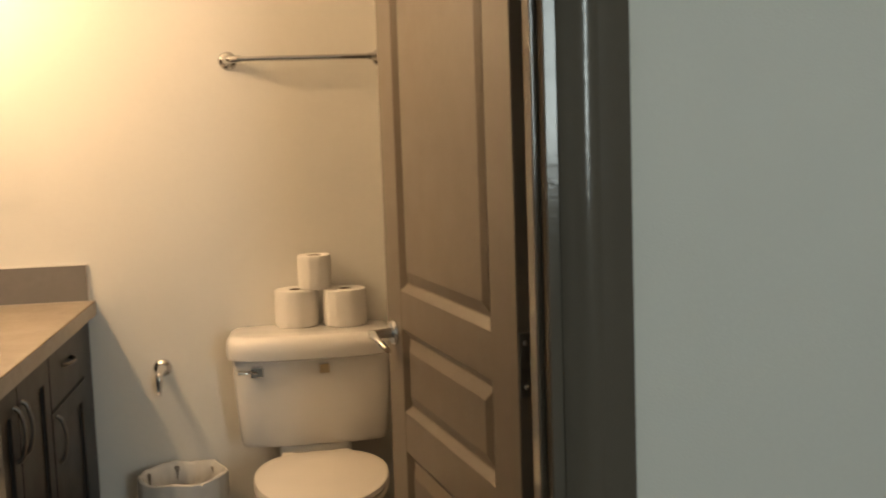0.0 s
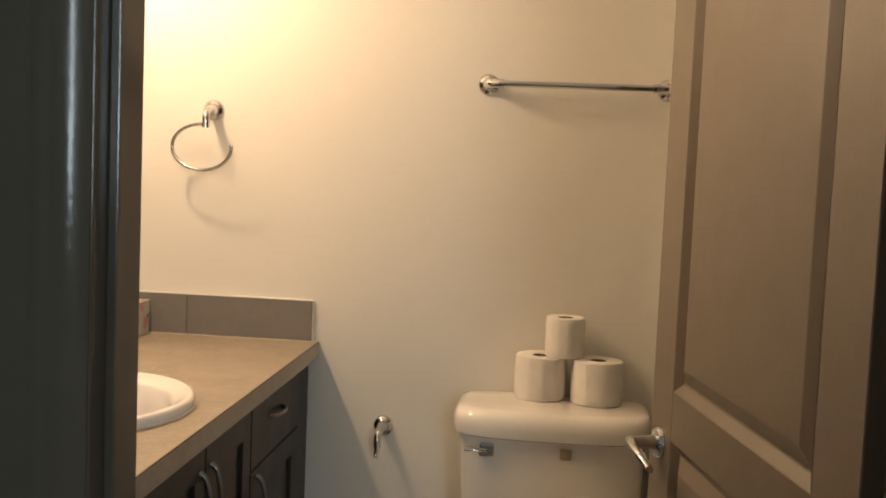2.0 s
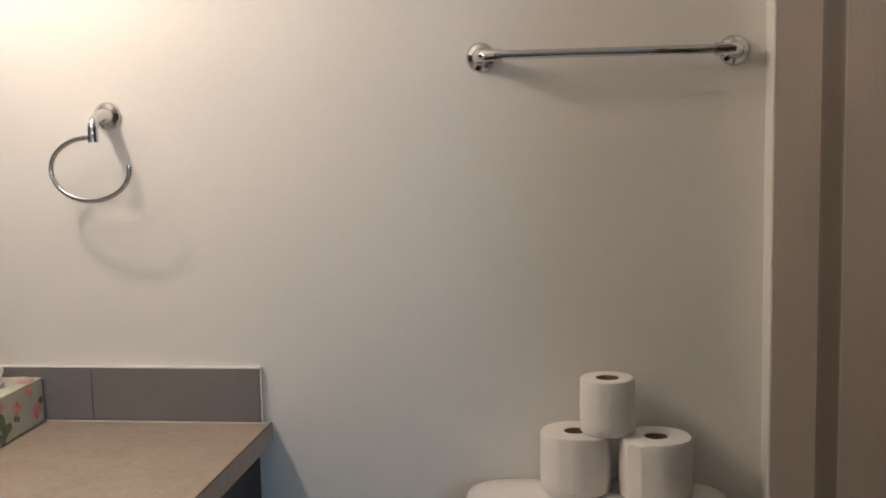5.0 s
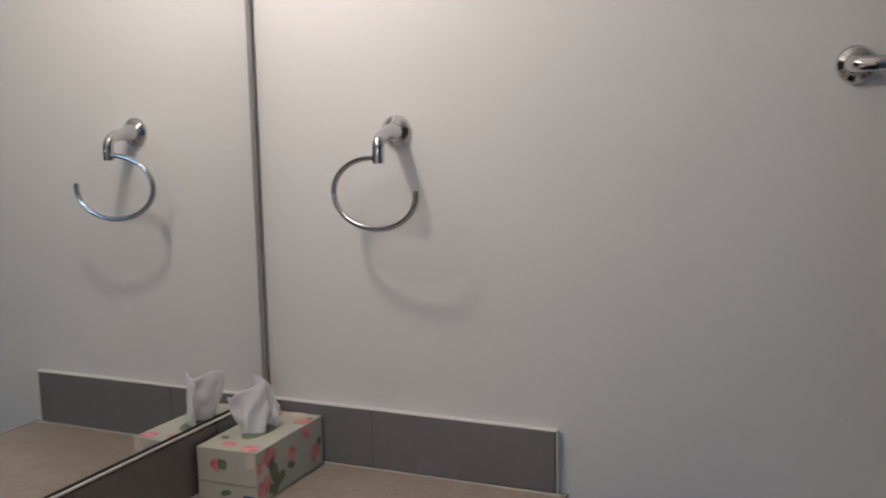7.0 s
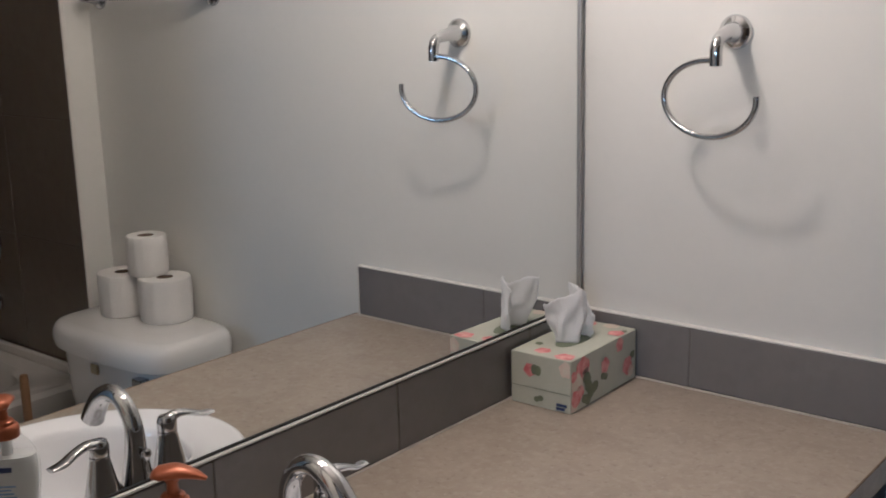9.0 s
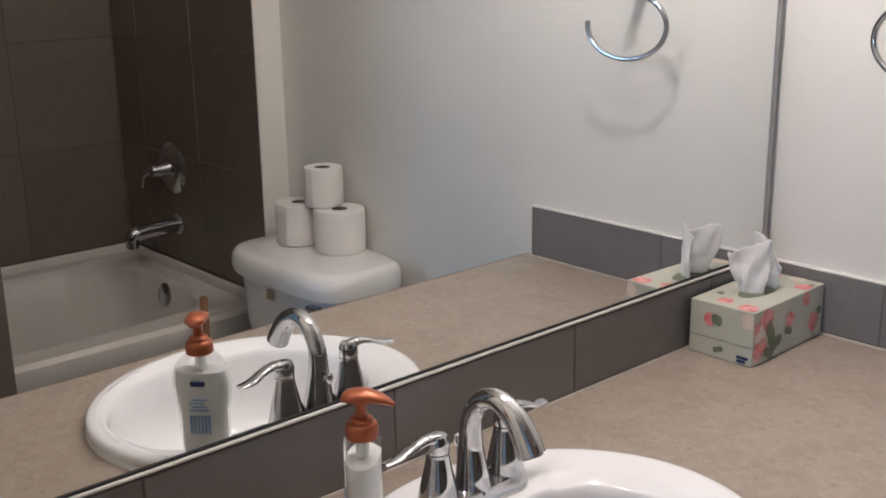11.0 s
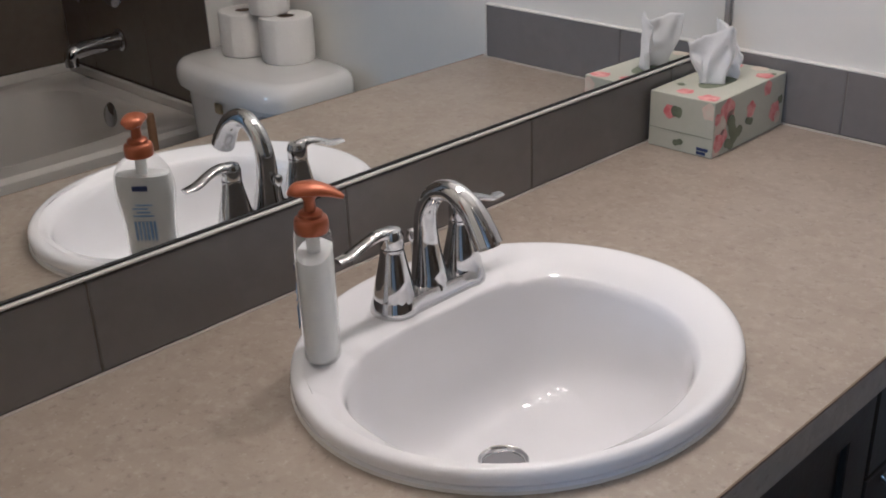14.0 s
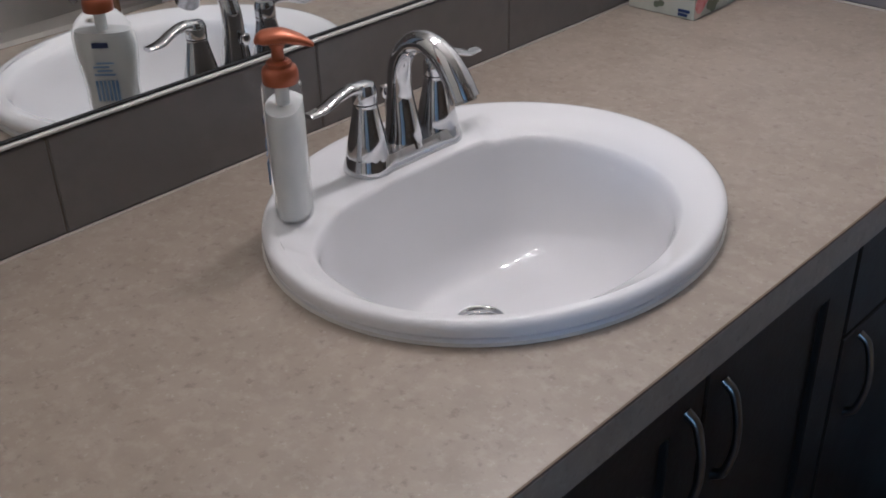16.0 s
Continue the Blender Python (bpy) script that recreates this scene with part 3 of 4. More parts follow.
rod = part("lift_rod", lathe([(0.0, 0.01), (0.0022, 0.01), (0.0022, 0.056), (0.004, 0.058), (0.0068, 0.064), (0.0058, 0.070), (0, 0.072)], pose(-0.024, 0, 0), 16), CHROME, faucet)

# ---- soap bottle ----
soap = thing("soap_bottle", "clear pump bottle of white hand soap with a copper-coloured pump", "soap dispenser", m=pose(-0.906, 2.276, TOP + 0.0190, 0, 0, 46))


def bottle_rings(shrink, z_lo, z_hi, n=15):
    keys = [(0.0, 0.028), (0.003, 0.0312), (0.012, 0.0325), (0.03, 0.0328), (0.045, 0.0325), (0.060, 0.0338), (0.075, 0.0362), (0.090, 0.0378), (0.100, 0.0380), (0.110, 0.0368), (0.118, 0.0340), (0.125, 0.0290), (0.131, 0.0225), (0.1345, 0.0170), (0.136, 0.0145)]
    rs = []
    for i in range(n):
        z = z_lo + (z_hi - z_lo) * i / (n - 1)
        for (za, a), (zb, b) in zip(keys, keys[1:]):
            if za <= z <= zb:
                r = a + (b - a) * (z - za) / (zb - za)
                break
        depth = min(0.0185, r)
        rs.append([Vector(((depth - shrink) * math.copysign(abs(math.cos(q)) ** 0.9, math.cos(q)), (r * 0.94 - shrink) * math.copysign(abs(math.sin(q)) ** 0.9, math.sin(q)), z)) for q in (2 * math.pi * k / 36 for k in range(36))])
    return rs


part("bottle", loops(bottle_rings(0.0, 0.0, 0.136, 40), True, False), CLEAR, soap, "clear plastic shoulder of the bottle").visible_shadow = False
part("liquid", loops(bottle_rings(0.0028, 0.003, 0.113, 26)), LOTION, soap, "white liquid soap")
neck = part("collar", lathe([(0.0, 0.135), (0.0160, 0.135), (0.0168, 0.137), (0.0168, 0.145), (0.0158, 0.149), (0.0140, 0.1505), (0.0120, 0.1510), (0.0118, 0.1545), (0.0095, 0.1565), (0.0055, 0.157), (0, 0.157)], None, 32), COPPER, soap, "copper-coloured ribbed collar")
part("pump_stem", lathe([(0.0062, 0.155), (0.0056, 0.167), (0.0100, 0.1745)], None, 20), COPPER, soap)
part("pump_head", tube([(-0.019, 0, 0.1738), (-0.012, 0, 0.1775), (0.004, 0.0, 0.1788), (0.020, 0, 0.1752), (0.033, 0, 0.1690)], [0.005, 0.0125, 0.0135, 0.0095, 0.0032], 20, flat=[0.5, 0.52, 0.52, 0.5, 0.6], up=(0, 1, 0)), COPPER, soap, "copper-coloured pump head")
part("pump_body", lathe([(0.0, 0.1134), (0.0065, 0.1134), (0.0065, 0.130), (0.008, 0.1352)], None, 16), LOTION, soap)
for nm, y0, y1, z0, z1, mt in (("label_mark", -0.009, 0.009, 0.098, 0.104, NAVY), ("label_band", -0.012, 0.012, 0.066, 0.084, LABEL), ("label_band", -0.0125, 0.012, 0.036, 0.060, LABEL)):
    b = bmesh.new()
    if nm == "label_band" and z1 < 0.07:
        for k in range(6):
            box(-0.0194, -0.0186, y0 + k * 0.0045, y0 + k * 0.0045 + 0.0028, z0, z1, bm=b)
    elif nm == "label_band":
        for k in range(4):
            box(-0.0194, -0.0186, y0 + 0.004 * (k % 2), y1 - 0.003 * (k % 3), z0 + k * 0.0045, z0 + k * 0.0045 + 0.002, bm=b)
    else:
        box(-0.0194, -0.0186, y0, y1, z0, z1, bm=b)
    part(nm, b, mt, soap, "blue printing on the bottle")

# ---- tissue box ----
BXL, BYL, BH = 0.112, 0.212, 0.087
tbox = thing("tissue_box", "floral printed tissue box with a tissue pulled up", "tissue box", m=pose(-1.004, 3.147, TOP, 0, 0, 1.5))
part("carton", box(-BXL / 2, BXL / 2, -BYL / 2, BYL / 2, 0.0003, BH, 0.0015, 2), CARTON, tbox, "pale green carton")
# no hole is cut: a flat dark oval paints the slot's shade
part("opening", loops([outline(0, -0.004, 0.021, 0.048, BH + 0.0002, 32), outline(0, -0.004, 0.021, 0.048, BH + 0.0006, 32)]), LEAF_SLOT, tbox, "flat dark oval painted for the shade in the slot")
random.seed(5)
EX, EY = BXL / 2, BYL / 2


def blot(face, u, v, r, lobes, turn=0.0, lift=0.0006):
    """A printed flower or leaf: a lobed flat patch on a side of the carton."""
    b = bmesh.new()
    pts = []
    for i in range(22):
        a = 2 * math.pi * i / 22
        q = r * (1 + (0.07 if lobes > 2 else 0.2) * math.cos(lobes * a + turn) + (0.12 * noise.noise(Vector((3 * math.cos(a), 3 * math.sin(a), turn))))) * (1 if lobes > 2 else (0.5 + 0.5 * abs(math.cos(a + turn))))
        x, y = u + q * math.cos(a), v + q * math.sin(a)
        if face == "top":
            x, y = max(-EX + 0.001, min(EX - 0.001, x)), max(-EY + 0.001, min(EY - 0.001, y))
            pts.append((x, y, BH + lift))
        elif face == "east":
            x, y = max(-EY + 0.001, min(EY - 0.001, x)), max(0.002, min(BH - 0.001, y))
            pts.append((EX + lift, x, y))
        else:
            x, y = max(-EX + 0.001, min(EX - 0.001, x)), max(0.002, min(BH - 0.001, y))
            pts.append((x, -EY - lift, y))
    b.faces.new([b.verts.new(p) for p in pts])
    return b


PRINTS = [("east", -0.060, 0.055, 0.012, 5, CREAM), ("east", -0.078, 0.030, 0.011, 5, PETAL), ("east", -0.098, 0.060, 0.009, 5, PETAL), ("east", 0.086, 0.018, 0.010, 5, CREAM), ("east", -0.070, 0.066, 0.020, 5, PETAL), ("east", -0.088, 0.045, 0.017, 5, CREAM), ("east", -0.055, 0.040, 0.018, 2, LEAF_SLOT), ("east", -0.092, 0.022, 0.014, 5, PETAL), ("east", -0.096, 0.010, 0.012, 5, CREAM),
          ("east", 0.0, 0.052, 0.013, 5, PETAL), ("east", -0.003, 0.034, 0.010, 2, LEAF_SLOT), ("east", 0.075, 0.030, 0.016, 5, PETAL), ("east", 0.092, 0.045, 0.010, 2, LEAF_SLOT), ("east", 0.048, 0.074, 0.012, 5, PETAL), ("east", -0.040, 0.022, 0.016, 2, LEAF_SLOT), ("east", -0.06, 0.012, 0.013, 2, LEAF_SLOT),
          ("south", -0.020, 0.060, 0.011, 5, PETAL), ("south", -0.008, 0.062, 0.012, 2, LEAF_SLOT), ("south", 0.048, 0.072, 0.013, 5, CREAM), ("south", -0.003, 0.015, 0.008, 2, LEAF_SLOT),
          ("top", -0.01, -0.082, 0.013, 5, PETAL), ("top", 0.036, -0.092, 0.016, 5, PETAL), ("top", -0.035, -0.055, 0.009, 2, LEAF_SLOT), ("top", 0.042, 0.062, 0.014, 5, PETAL), ("top", -0.030, 0.088, 0.017, 5, PETAL), ("top", 0.015, 0.095, 0.014, 5, CREAM), ("top", 0.046, 0.075, 0.010, 2, LEAF_SLOT)]
for i, (face, u, v, r, lob, mt) in enumerate(PRINTS):
    part({PETAL.name: "printed_rose", CREAM.name: "printed_petal", LEAF_SLOT.name: "printed_leaf"}[mt.name], blot(face, u, v, r, lob, i * 1.3, 0.0004 + 0.0002 * (i % 4)), mt, tbox)
part("carton_seam", box(-EX + 0.001, EX - 0.001, -EY - 0.0006, -EY, 0.0305, 0.0312), LEAF_SLOT, tbox)
b = bmesh.new()
for k in range(2):
    box(0.030, 0.049 - 0.004 * k, -EY - 0.0011, -EY, 0.010 - 0.006 * k, 0.0142 - 0.006 * k, bm=b)
part("brand_mark", b, NAVY, tbox, "small dark blue mark")


def tissue_sheet():
    """A tissue pulled up through the slot: gathered at the foot, opening into an ear and two peaks."""
    foot = along([(-0.016, -0.034, 0), (-0.003, -0.030, 0), (0.016, -0.018, 0), (0.008, 0.000, 0), (-0.013, 0.014, 0), (0.002, 0.024, 0), (0.018, 0.020, 0)], 10)
    crest = along([(-0.030, -0.052, 0.074), (-0.013, -0.028, 0.086), (0.017, -0.008, 0.101), (0.016, 0.006, 0.088), (-0.030, 0.030, 0.100), (-0.008, 0.036, 0.080), (0.022, 0.028, 0.040)], 10)
    b = bmesh.new()
    rows = []
    for j in range(23):
        v = j / 22
        row = []
        for i, (f, c) in enumerate(zip(foot, crest)):
            p = f.lerp(c, v)
            k = math.sin(math.pi * v)
            q = Vector((i * 0.21, v * 2.6, 3.7))
            p += Vector((noise.noise(q), noise.noise(q + Vector((0, 0, 9))), 0)) * (0.007 * k + 0.004 * v)
            p.z += 0.006 * v * noise.noise(Vector((i * 0.45, 1.3, 0.2)))
            row.append(b.verts.new((max(-0.054, p.x), p.y, BH + 0.0008 + 0.86 * p.z)))
        rows.append(row)
    for q, w in zip(rows, rows[1:]):
        for i in range(len(q) - 1):
            b.faces.new((q[i], q[i + 1], w[i + 1], w[i]))
    return smooth(b)


t = part("tissue", tissue_sheet(), TISSUE, tbox, "crumpled white tissue")
t.modifiers.new("thickness", "SOLIDIFY").thickness = 0.0006

# ---- towel ring ----
ring = thing("towel_ring", "chrome open towel ring on a round wall post", "towel ring", m=pose(-0.797, NORTH, 1.420))
part("rosette", lathe([(0.0, 0), (0.0265, 0), (0.0265, 0.004), (0.023, 0.009), (0.015, 0.013), (0.0105, 0.017), (0, 0.018)], pose(0, 0, 0, 90), 32), CHROME, ring)
part("arm", tube([(0, -0.010, 0), (0.0, -0.035, -0.002), (0.002, -0.062, -0.008), (0.0025, -0.0715, -0.022), (0.0025, -0.072, -0.047)], [0.0165, 0.0115, 0.0095, 0.0095, 0.0095], 20), CHROME, ring)
pts = [(-0.0065 + 0.079 * math.cos(radians(a)), -0.073 - 0.010 * math.cos(radians(a)), -0.0955 + 0.0570 * math.sin(radians(a))) for a in range(80, 374, 7)]
part("hoop", tube(pts, 0.0048, 12, steps=1, up=(0, 1, 0)), CHROME, ring)

# ---- towel bar ----
bar = thing("towel_bar", "chrome towel bar on two round wall posts", "towel bar", m=pose(0, NORTH, 1.508))
for x, s in ((-0.097, 1), (0.341, -1)):
    ro = part("rosette", lathe([(0.0, 0), (0.0265, 0), (0.0265, 0.004), (0.023, 0.009), (0.015, 0.013), (0.0105, 0.017), (0, 0.018)], pose(x, 0, 0, 90), 32), CHROME, bar)
    part("post", tube([(x, -0.010, 0), (x, -0.032, 0), (x + s * 0.007, -0.052, 0), (x + s * 0.026, -0.058, 0), (x + s * 0.040, -0.058, 0)], [0.0165, 0.0115, 0.0105, 0.0105, 0.0110], 20), CHROME, ro)
part("rail", tube([(-0.06, -0.058, 0), (0.304, -0.058, 0)], 0.0078, 20, steps=1), CHROME, bar)

# ---- paper holder ----
hold = thing("paper_holder", "chrome toilet paper holder, empty, on the wall", "paper holder", m=pose(-0.330, NORTH, 0.632))
part("rosette", lathe([(0.0, 0), (0.0265, 0), (0.0265, 0.004), (0.023, 0.009), (0.015, 0.013), (0.0105, 0.017), (0, 0.018)], pose(0, 0, 0, 90), 32), CHROME, hold)
part("arm", tube([(0, -0.010, 0), (-0.001, -0.035, -0.001), (-0.003, -0.060, -0.008), (-0.004, -0.068, -0.022), (-0.004, -0.068, -0.040)], [0.0165, 0.011, 0.010, 0.0098, 0.0098], 20), CHROME, hold)
part("tip", tube([(-0.004, -0.068, -0.038), (-0.005, -0.070, -0.055), (-0.005, -0.076, -0.064)], [0.0075, 0.007, 0.0062], 14), CHROME, hold)

# ---- toilet ----
TX = 0.099
toilet = thing("toilet", "white two-piece toilet with the lid down", "toilet", m=pose(TX, NORTH, 0))


def slab(w, y0, y1, z, r, seg=56, bow=0.0):
    """A rounded rectangle seen from above; bow pushes its front out."""
    pts = []
    hw, hy, yc = w / 2, (y1 - y0) / 2, (y0 + y1) / 2
    for i in range(seg):
        a = 2 * math.pi * (i + 0.5) / seg
        c, s = math.cos(a), math.sin(a)
        x = hw * math.copysign(abs(c) ** (2 / r), c)
        y = yc + hy * math.copysign(abs(s) ** (2 / r), s)
        if y < yc:
            y -= bow * (1 - (x / hw) ** 2) * min(1, (yc - y) / hy)
        pts.append(Vector((x, y, z)))
    return pts


LIDZ = 0.747
part("tank", loops([slab(0.385, -0.190, -0.022, 0.428, 5), slab(0.405, -0.205, -0.020, 0.432, 5.5, bow=0.006), slab(0.414, -0.212, -0.019, 0.446, 6, bow=0.008), slab(0.428, -0.222, -0.018, 0.55, 7, bow=0.010), slab(0.440, -0.230, -0.016, LIDZ - 0.064, 6, bow=0.014)]), PORCELAIN, toilet)
part("tank_lid", loops([slab(0.450, -0.246, -0.012, LIDZ - 0.066, 5, bow=0.016), slab(0.466, -0.254, -0.008, LIDZ - 0.061, 5, bow=0.016), slab(0.470, -0.258, -0.006, LIDZ - 0.040, 5, bow=0.016), slab(0.467, -0.255, -0.007, LIDZ - 0.022, 5, bow=0.016),
                        slab(0.458, -0.248, -0.010, LIDZ - 0.010, 5, bow=0.015), slab(0.444, -0.238, -0.016, LIDZ - 0.003, 5, bow=0.014), slab(0.418, -0.224, -0.026, LIDZ - 0.0004, 5, bow=0.012), slab(0.30, -0.18, -0.06, LIDZ, 4)]), PORCELAIN, toilet, "thick rounded tank lid")
lever = part("flush_lever", box(-0.166, -0.132, -0.256, -0.228, LIDZ - 0.108, LIDZ - 0.080, 0.003, 2), CHROME, toilet, "chrome flush lever")
part("lever_arm", tube([(-0.149, -0.252, LIDZ - 0.093), (-0.170, -0.258, LIDZ - 0.092), (-0.200, -0.260, LIDZ - 0.090)], [0.006, 0.0055, 0.0075], 12, flat=0.7), CHROME, lever)
part("sticker", box(0.020, 0.046, -0.2464, -0.2400, LIDZ - 0.107, LIDZ - 0.083, 0.0006, 1), BADGE, toilet, "faded tan sticker")


def egg(w, y_back, y_front, z, seg=48):
    pts = []
    for i in range(seg):
        a = 2 * math.pi * i / seg
        c, s = math.cos(a), math.sin(a)
        yc = y_back - 0.19
        y = yc + (s * (y_back - yc) if s > 0 else s * (yc - y_front))
        x = 0.008 + 0.465 * w * math.copysign(abs(c) ** (0.72 if s > 0 else 0.95), c)
        pts.append(Vector((x, y, z)))
    return pts


part("bowl", loops([egg(0.22, -0.20, -0.60, 0.0), egg(0.21, -0.20, -0.58, 0.10), egg(0.24, -0.20, -0.60, 0.22), egg(0.34, -0.19, -0.69, 0.34), egg(0.365, -0.19, -0.715, 0.38), egg(0.36, -0.19, -0.71, 0.392)]), PORCELAIN, toilet)
part("deck", box(-0.10, 0.10, -0.188, -0.05, 0.28, 0.4295, 0.015, 3), PORCELAIN, toilet)
part("seat", loops([egg(0.365, -0.262, -0.715, 0.394), egg(0.372, -0.26, -0.72, 0.402), egg(0.366, -0.262, -0.715, 0.410)]), SEATWHITE, toilet)
part("seat_lid", loops([egg(0.362, -0.262, -0.712, 0.4115), egg(0.372, -0.26, -0.718, 0.417), egg(0.366, -0.262, -0.714, 0.427), egg(0.33, -0.28, -0.69, 0.432), egg(0.15, -0.36, -0.58, 0.434)]), SEATWHITE, toilet, "closed seat lid")
for s in (-1, 1):
    part("seat_hinge", box(s * 0.075 - 0.02, s * 0.075 + 0.02, -0.266, -0.235, 0.405, 0.422, 0.005, 2), SEATWHITE, toilet)


# ---- toilet paper rolls ----
def paper_roll(seed, r=0.0605, h=0.1):
    rnd = random.Random(seed)
    ob = thing("toilet_roll", "white quilted toilet paper roll standing on the tank", "toilet paper", "rolls on the tank")
    n = 48
    wob = [rnd.uniform(-0.0008, 0.0008) for _ in range(n)]

    def ringp(rad, z, end=0.0):
        return [Vector(((rad + wob[i] + (end if i < 5 else 0)) * math.cos(2 * math.pi * i / n), (rad + wob[i] + (end if i < 5 else 0)) * math.sin(2 * math.pi * i / n), z)) for i in range(n)]

    rs = [ringp(0.0205, 0.001), ringp(r - 0.003, 0.0), ringp(r - 0.0006, 0.003, 0.003), ringp(r, 0.02, 0.0036), ringp(r + 0.0004, h * 0.5, 0.0040), ringp(r, h - 0.02, 0.0036), ringp(r - 0.0006, h - 0.003, 0.003), ringp(r - 0.003, h), ringp(0.03, h - 0.001), ringp(0.0205, h - 0.0005), ringp(0.0205, 0.001)]
    part("paper", loops(rs, False, False), PAPER, ob)
    part("core", loops([[Vector((q * math.cos(2 * math.pi * i / 32), q * math.sin(2 * math.pi * i / 32), z)) for i in range(32)] for q, z in ((0.0202, 0.001), (0.0202, h - 0.0015), (0.0188, h - 0.0015), (0.0188, 0.001), (0.0202, 0.001))], False, False), CARD, ob, "brown cardboard core")
    return ob


for seed, x, y, z, r, h, rz in ((1, 0.064, 3.196, LIDZ, 0.062, 0.105, -60), (2, 0.202, 3.172, LIDZ, 0.062, 0.104, 215), (3, 0.120, 3.190, LIDZ + 0.106, 0.0475, 0.096, 80)):
    o = paper_roll(seed, r, h)
    o.matrix_world = pose(x, y, z + 0.0005, 0, 0, rz)

# ---- waste bin ----
wbin = thing("waste_bin", "small dark waste bin with a pale plastic liner", "waste bin", m=pose(-0.275, 3.125, 0))
part("bin", lathe([(0.085, 0.002), (0.088, 0.0), (0.093, 0.06), (0.112, 0.348), (0.116, 0.350), (0.114, 0.353), (0.109, 0.346), (0.09, 0.06), (0.0, 0.05)], None, 36, close=False), BINMAT, wbin)


def liner():
    rnd = random.Random(3)
    n = 72
    ph = [rnd.uniform(0, 6) for _ in range(4)]

    def rg(r, z, amp):
        out = []
        for i in range(n):
            a = 2 * math.pi * i / n
            w = math.sin(a * 7 + ph[0]) + 0.7 * math.sin(a * 13 + ph[1]) + 0.5 * math.sin(a * 23 + ph[2])
            out.append(Vector(((r + amp * w) * math.cos(a), (r + amp * w) * math.sin(a), z + amp * 1.6 * math.sin(a * 5 + ph[3]) + amp * 0.7 * w)))
        return out

    return loops([rg(0.121, 0.24, 0.002), rg(0.1235, 0.30, 0.0018), rg(0.1245, 0.345, 0.0014), rg(0.1225, 0.357, 0.0016), rg(0.1165, 0.360, 0.0018), rg(0.108, 0.352, 0.002), rg(0.100, 0.31, 0.004), rg(0.086, 0.2, 0.005)], False, False)


part("liner", liner(), LINER, wbin, "crinkled translucent plastic liner")

# ---- plunger ----
plunger = thing("plunger", "plunger with a varnished wooden handle between toilet and bathtub", "plunger", m=pose(0.342, 2.955, 0))
part("cup", lathe([(0.055, 0.0), (0.062, 0.004), (0.060, 0.022), (0.052, 0.045), (0.036, 0.064), (0.020, 0.074), (0.0165, 0.098), (0.0, 0.1)], None, 32), RUBBER, plunger, "dark rubber cup")
part("handle", lathe([(0.0105, 0.09), (0.0108, 0.40), (0.0112, 0.57), (0.0106, 0.600), (0.0085, 0.607), (0.0, 0.609)], pose(0, 0, 0, -1.5, 2.0), 20), WOOD, plunger)

# ---- bathtub ----
tub = thing("bathtub", "white bathtub with a broad rim in a tiled alcove", "bathtub", m=pose(0, 0, 0))
X0, X1, Y0, Y1, RIM = 0.425, EAST - 0.002, SOUTH + 0.004, TUBY - 0.002, 0.52


def rrect(x0, x1, y0, y1, z, p=8.0, seg=72):
    return [Vector(((x0 + x1) / 2 + (x1 - x0) / 2 * math.copysign(abs(math.cos(a)) ** (2 / p), math.cos(a)), (y0 + y1) / 2 + (y1 - y0) / 2 * math.copysign(abs(math.sin(a)) ** (2 / p), math.sin(a)), z)) for a in (2 * math.pi * (i + 0.5) / seg for i in range(seg))]


part("shell", loops([rrect(X0 + 0.02, X1, Y0, Y1, 0.0, 40), rrect(X0 + 0.02, X1, Y0, Y1, RIM - 0.09, 40), rrect(X0 + 0.004, X1, Y0, Y1, RIM - 0.07, 40), rrect(X0, X1, Y0, Y1, RIM - 0.012, 40), rrect(X0 + 0.012, X1 - 0.005, Y0 + 0.005, Y1 - 0.005, RIM, 30),
                     rrect(X0 + 0.085, X1 - 0.06, Y0 + 0.09, Y1 - 0.07, RIM, 6), rrect(X0 + 0.098, X1 - 0.075, Y0 + 0.11, Y1 - 0.085, RIM - 0.015, 5.5), rrect(X0 + 0.115, X1 - 0.095, Y0 + 0.16, Y1 - 0.10, RIM - 0.15, 5), rrect(X0 + 0.14, X1 - 0.12, Y0 + 0.25, Y1 - 0.125, RIM - 0.33, 4.5), rrect(X0 + 0.19, X1 - 0.17, Y0 + 0.32, Y1 - 0.18, RIM - 0.38, 4)], True, True), TUBWHITE, tub)
b = box(X0 + 0.014, X1, Y1 - 0.016, Y1, RIM - 0.001, RIM + 0.028, 0.005, 2)
part("flange", b, TUBWHITE, tub)
part("flange", box(X1 - 0.016, X1, Y0, Y1 - 0.017, RIM - 0.001, RIM + 0.028, 0.005, 2), TUBWHITE, tub)
part("overflow_plate", lathe([(0.0, 0), (0.036, 0), (0.036, 0.004), (0.030, 0.009), (0.0, 0.011)], pose(0.835, Y1 - 0.088, RIM - 0.048, 78), 32), CHROME, tub, "round chrome overflow plate")

TUBC = 0.880
spt = thing("tub_spout", "chrome tub spout on the dark tile", "tub spout", m=pose(TUBC, TUBY, 0.668))
part("flange", lathe([(0.0, 0), (0.033, 0), (0.033, 0.006), (0.029, 0.010), (0, 0.010)], pose(0, 0, 0, 90), 28), CHROME, spt)
part("barrel", tube([(0, -0.006, 0), (0, -0.06, -0.001), (0, -0.115, -0.003), (0, -0.148, -0.008), (0, -0.158, -0.020), (0, -0.159, -0.046)], [0.024, 0.0230, 0.0225, 0.0220, 0.0205, 0.0185], 22), CHROME, spt)
val = thing("shower_valve", "chrome shower valve with a round plate and lever", "shower valve", m=pose(0.895, TUBY, 0.838))
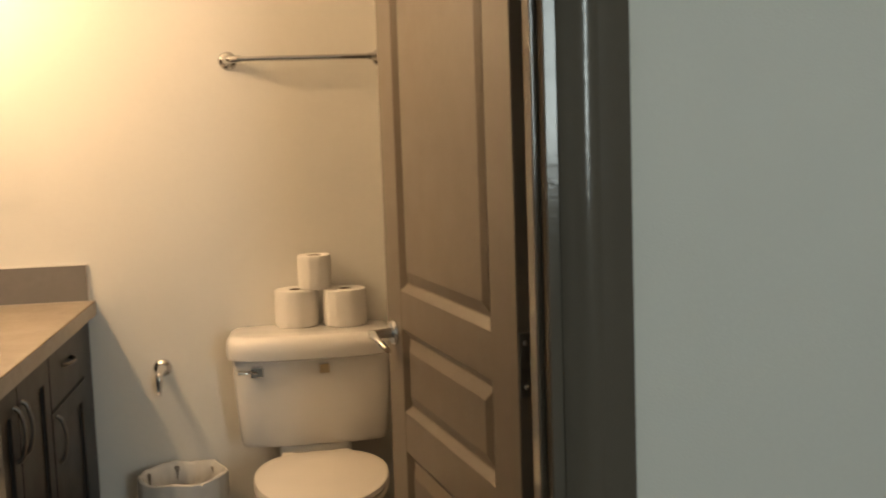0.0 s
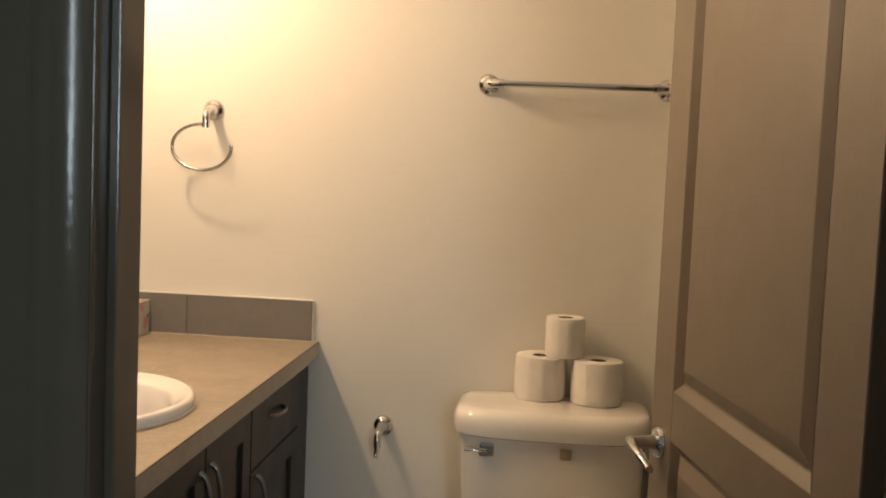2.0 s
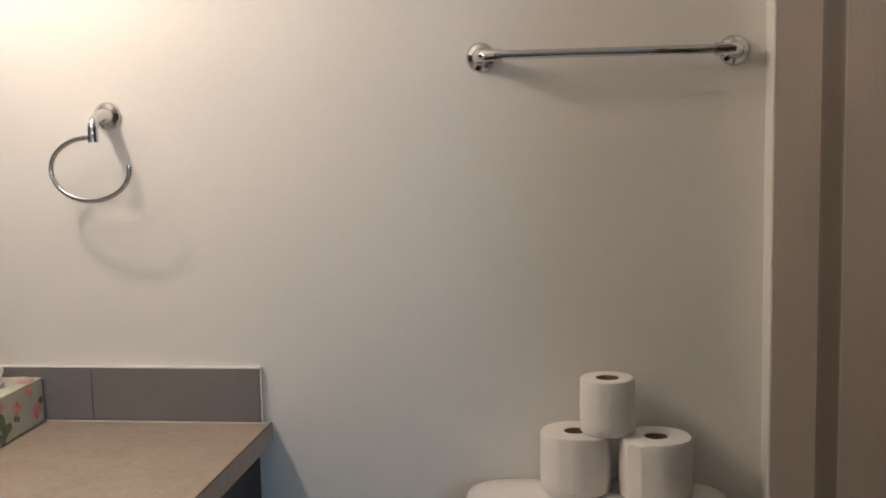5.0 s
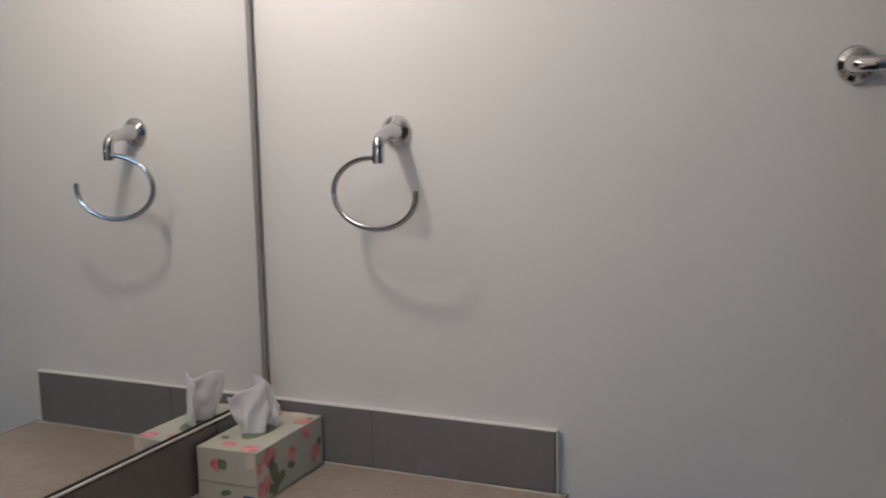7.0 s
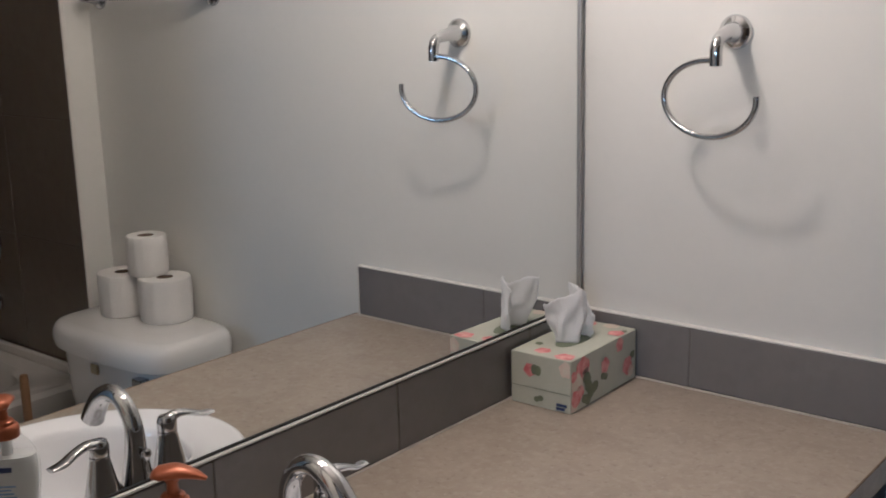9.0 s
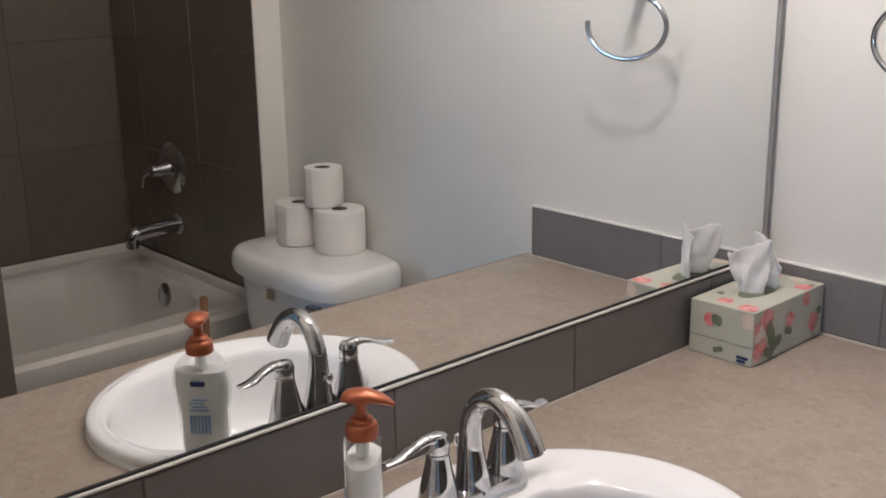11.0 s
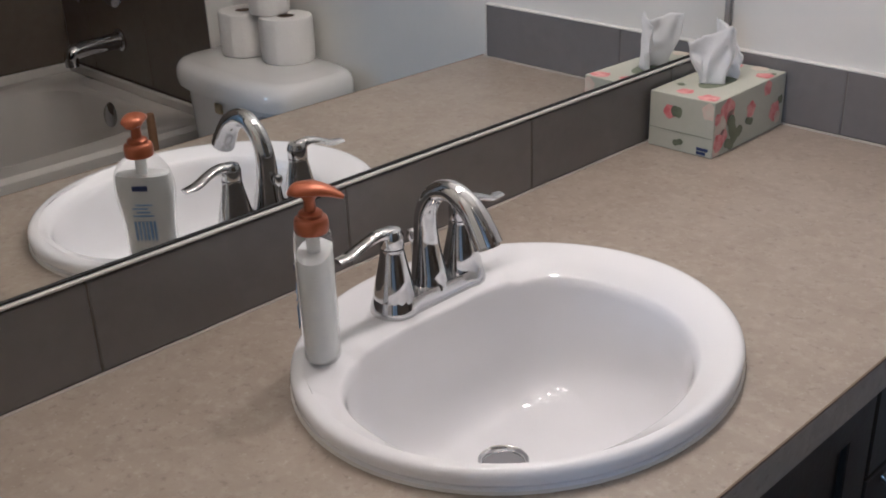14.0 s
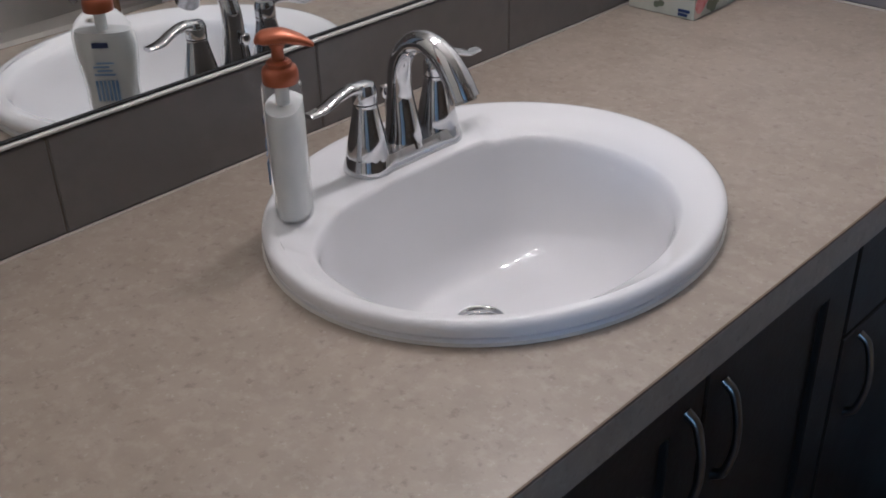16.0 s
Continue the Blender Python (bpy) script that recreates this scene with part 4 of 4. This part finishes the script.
part("plate", lathe([(0.0, 0), (0.078, 0), (0.078, 0.003), (0.070, 0.010), (0.05, 0.016), (0.03, 0.020), (0, 0.020)], pose(0, 0, 0, 90), 44), CHROME, val)
hub = part("hub", lathe([(0.0, 0.015), (0.030, 0.015), (0.026, 0.03), (0.020, 0.062), (0.018, 0.072), (0.0, 0.076)], pose(0, 0, 0, 90), 28), CHROME, val)
part("lever", tube([(0, -0.058, 0), (0.018, -0.072, -0.006), (0.036, -0.078, -0.022), (0.042, -0.080, -0.052)], [0.012, 0.010, 0.008, 0.0085], 14, flat=0.75), CHROME, hub)

# ---- vanity light ----
vl = thing("vanity_light", "wall light bar with four lit frosted lamps above the mirror", "wall light", m=pose(0, 0, 0))
part("back_plate", box(WEST, WEST + 0.022, 2.10, 3.00, 2.02, 2.12, 0.006, 2), NICKEL, vl)
for x, y, z in BULBS:
    z += 0.058
    a = part("socket", lathe([(0.0, 0.115), (0.020, 0.115), (0.024, 0.095), (0.024, 0.045), (0.020, 0.040), (0.0, 0.040)], pose(x, y, z), 24), NICKEL, vl)
    part("arm", tube([(WEST + 0.02, y, 2.07), (x - 0.03, y, 2.078), (x - 0.018, y, 2.08)], 0.009, 10), NICKEL, a)
    part("lamp_glass", lathe([(0.0, -0.022), (0.012, -0.019), (0.020, -0.009), (0.0215, 0.004), (0.016, 0.022), (0.012, 0.040), (0.0, 0.040)], pose(x, y, z), 24), FROST, a, "lit frosted lamp glass")

# ---- backsplash and tub tiles, piece by piece ----
TILE, G = 0.33, 0.0024
MESH = {}


def tile(parent, mat, size, m):
    key = (tuple(round(v, 4) for v in size), mat.name)
    if key not in MESH:
        b = box(-size[0] / 2, size[0] / 2, -size[1] / 2, size[1] / 2, 0, size[2], 0.0012, 1)
        me = bpy.data.meshes.new("tile")
        b.to_mesh(me)
        b.free()
        me.materials.append(mat)
        MESH[key] = me
    ob = new("tile", MESH[key])
    ob.parent = parent
    ob.matrix_world = m
    return ob


def cuts(a, b, first):
    """Joints every tile from first on, between a and b."""
    c = [a] + [first + TILE * i for i in range(-12, 12) if a + 0.02 < first + TILE * i < b - 0.02] + [b]
    return list(zip(c, c[1:]))


BS0, BS1 = TOP + 0.003, 0.944
splash = structure("backsplash_west", box(WEST, WEST + 0.0108, 1.70, 3.258, TOP + 0.001, BS1 - 0.002), GROUT, "grey-brown tile backsplash under the mirror", "backsplash")
for a, c in cuts(1.70, 3.257, 2.116):
    tile(splash, SPLASH, (BS1 - BS0, c - a - G, 0.008), Matrix.Translation((WEST + 0.0045, (a + c) / 2, (BS0 + BS1) / 2)) @ Euler((0, radians(90), 0)).to_matrix().to_4x4())
splash2 = structure("backsplash_north", box(WEST + 0.0109, -0.5245, NORTH - 0.0108, NORTH, TOP + 0.001, BS1 - 0.002), GROUT, "grey-brown tile backsplash on the end wall", "backsplash")
for a, c in cuts(-1.064, -0.523, -0.853):
    tile(splash2, SPLASH, (c - a - G, BS1 - BS0, 0.008), Matrix.Translation(((a + c) / 2, NORTH - 0.0045, (BS0 + BS1) / 2)) @ Euler((radians(90), 0, 0)).to_matrix().to_4x4())
structure("caulk_top", box(-1.066, -0.521, NORTH - 0.013, NORTH, BS1 + 0.0003, BS1 + 0.003, 0.001, 1), CAULK, "white caulk line along the top of the tiles", "trim")
structure("caulk_end", box(-0.5225, -0.5195, NORTH - 0.012, NORTH, TOP, BS1, 0.001, 1), CAULK, "pale caulk line down the end of the tiles", "trim")
structure("caulk_counter_north", box(-1.066, FRONT - 0.01, NORTH - 0.0155, NORTH - 0.011, TOP - 0.001, TOP + 0.0022, 0.001, 1), SEALANT, "thin pale caulk line along the counter", "trim")
structure("caulk_counter_west", box(-1.068, -1.0635, 1.70, 3.255, TOP - 0.001, TOP + 0.0018, 0.001, 1), SEALANT, "thin pale caulk line along the counter", "trim")

tw = structure("tile_wall_north", box(TUBX + 0.003, EAST, TUBY + 0.0012, TUBY + 0.0085, RIM + 0.02, 2.2), TUBGROUT, "dark brown tiled wall at the tub faucet", "tiled wall")
te = structure("tile_wall_east", box(EAST + 0.0012, EAST + 0.0085, SOUTH, TUBY + 0.001, RIM + 0.02, 2.2), TUBGROUT, "dark brown tiled wall along the bathtub", "tiled wall")
for z0, z1 in cuts(RIM + 0.03, 2.2, 0.881):
    for a, c in cuts(TUBX + 0.004, EAST - 0.001, TUBX + 0.004 + TILE):
        tile(tw, TUBTILE, (c - a - G, z1 - z0 - G, 0.008), Matrix.Translation(((a + c) / 2, TUBY + 0.0075, (z0 + z1) / 2)) @ Euler((radians(90), 0, 0)).to_matrix().to_4x4())
    for a, c in cuts(SOUTH, TUBY - 0.001, 2.86):
        tile(te, TUBTILE, (z1 - z0 - G, c - a - G, 0.008), Matrix.Translation((EAST + 0.0075, (a + c) / 2, (z0 + z1) / 2)) @ Euler((0, radians(-90), 0)).to_matrix().to_4x4())
structure("tile_trim", box(TUBX - 0.002, TUBX + 0.004, TUBY - 0.002, TUBY + 0.010, 0.0, 2.2, 0.0015, 1), CAULK, "pale edge trim beside the dark tiles", "trim")
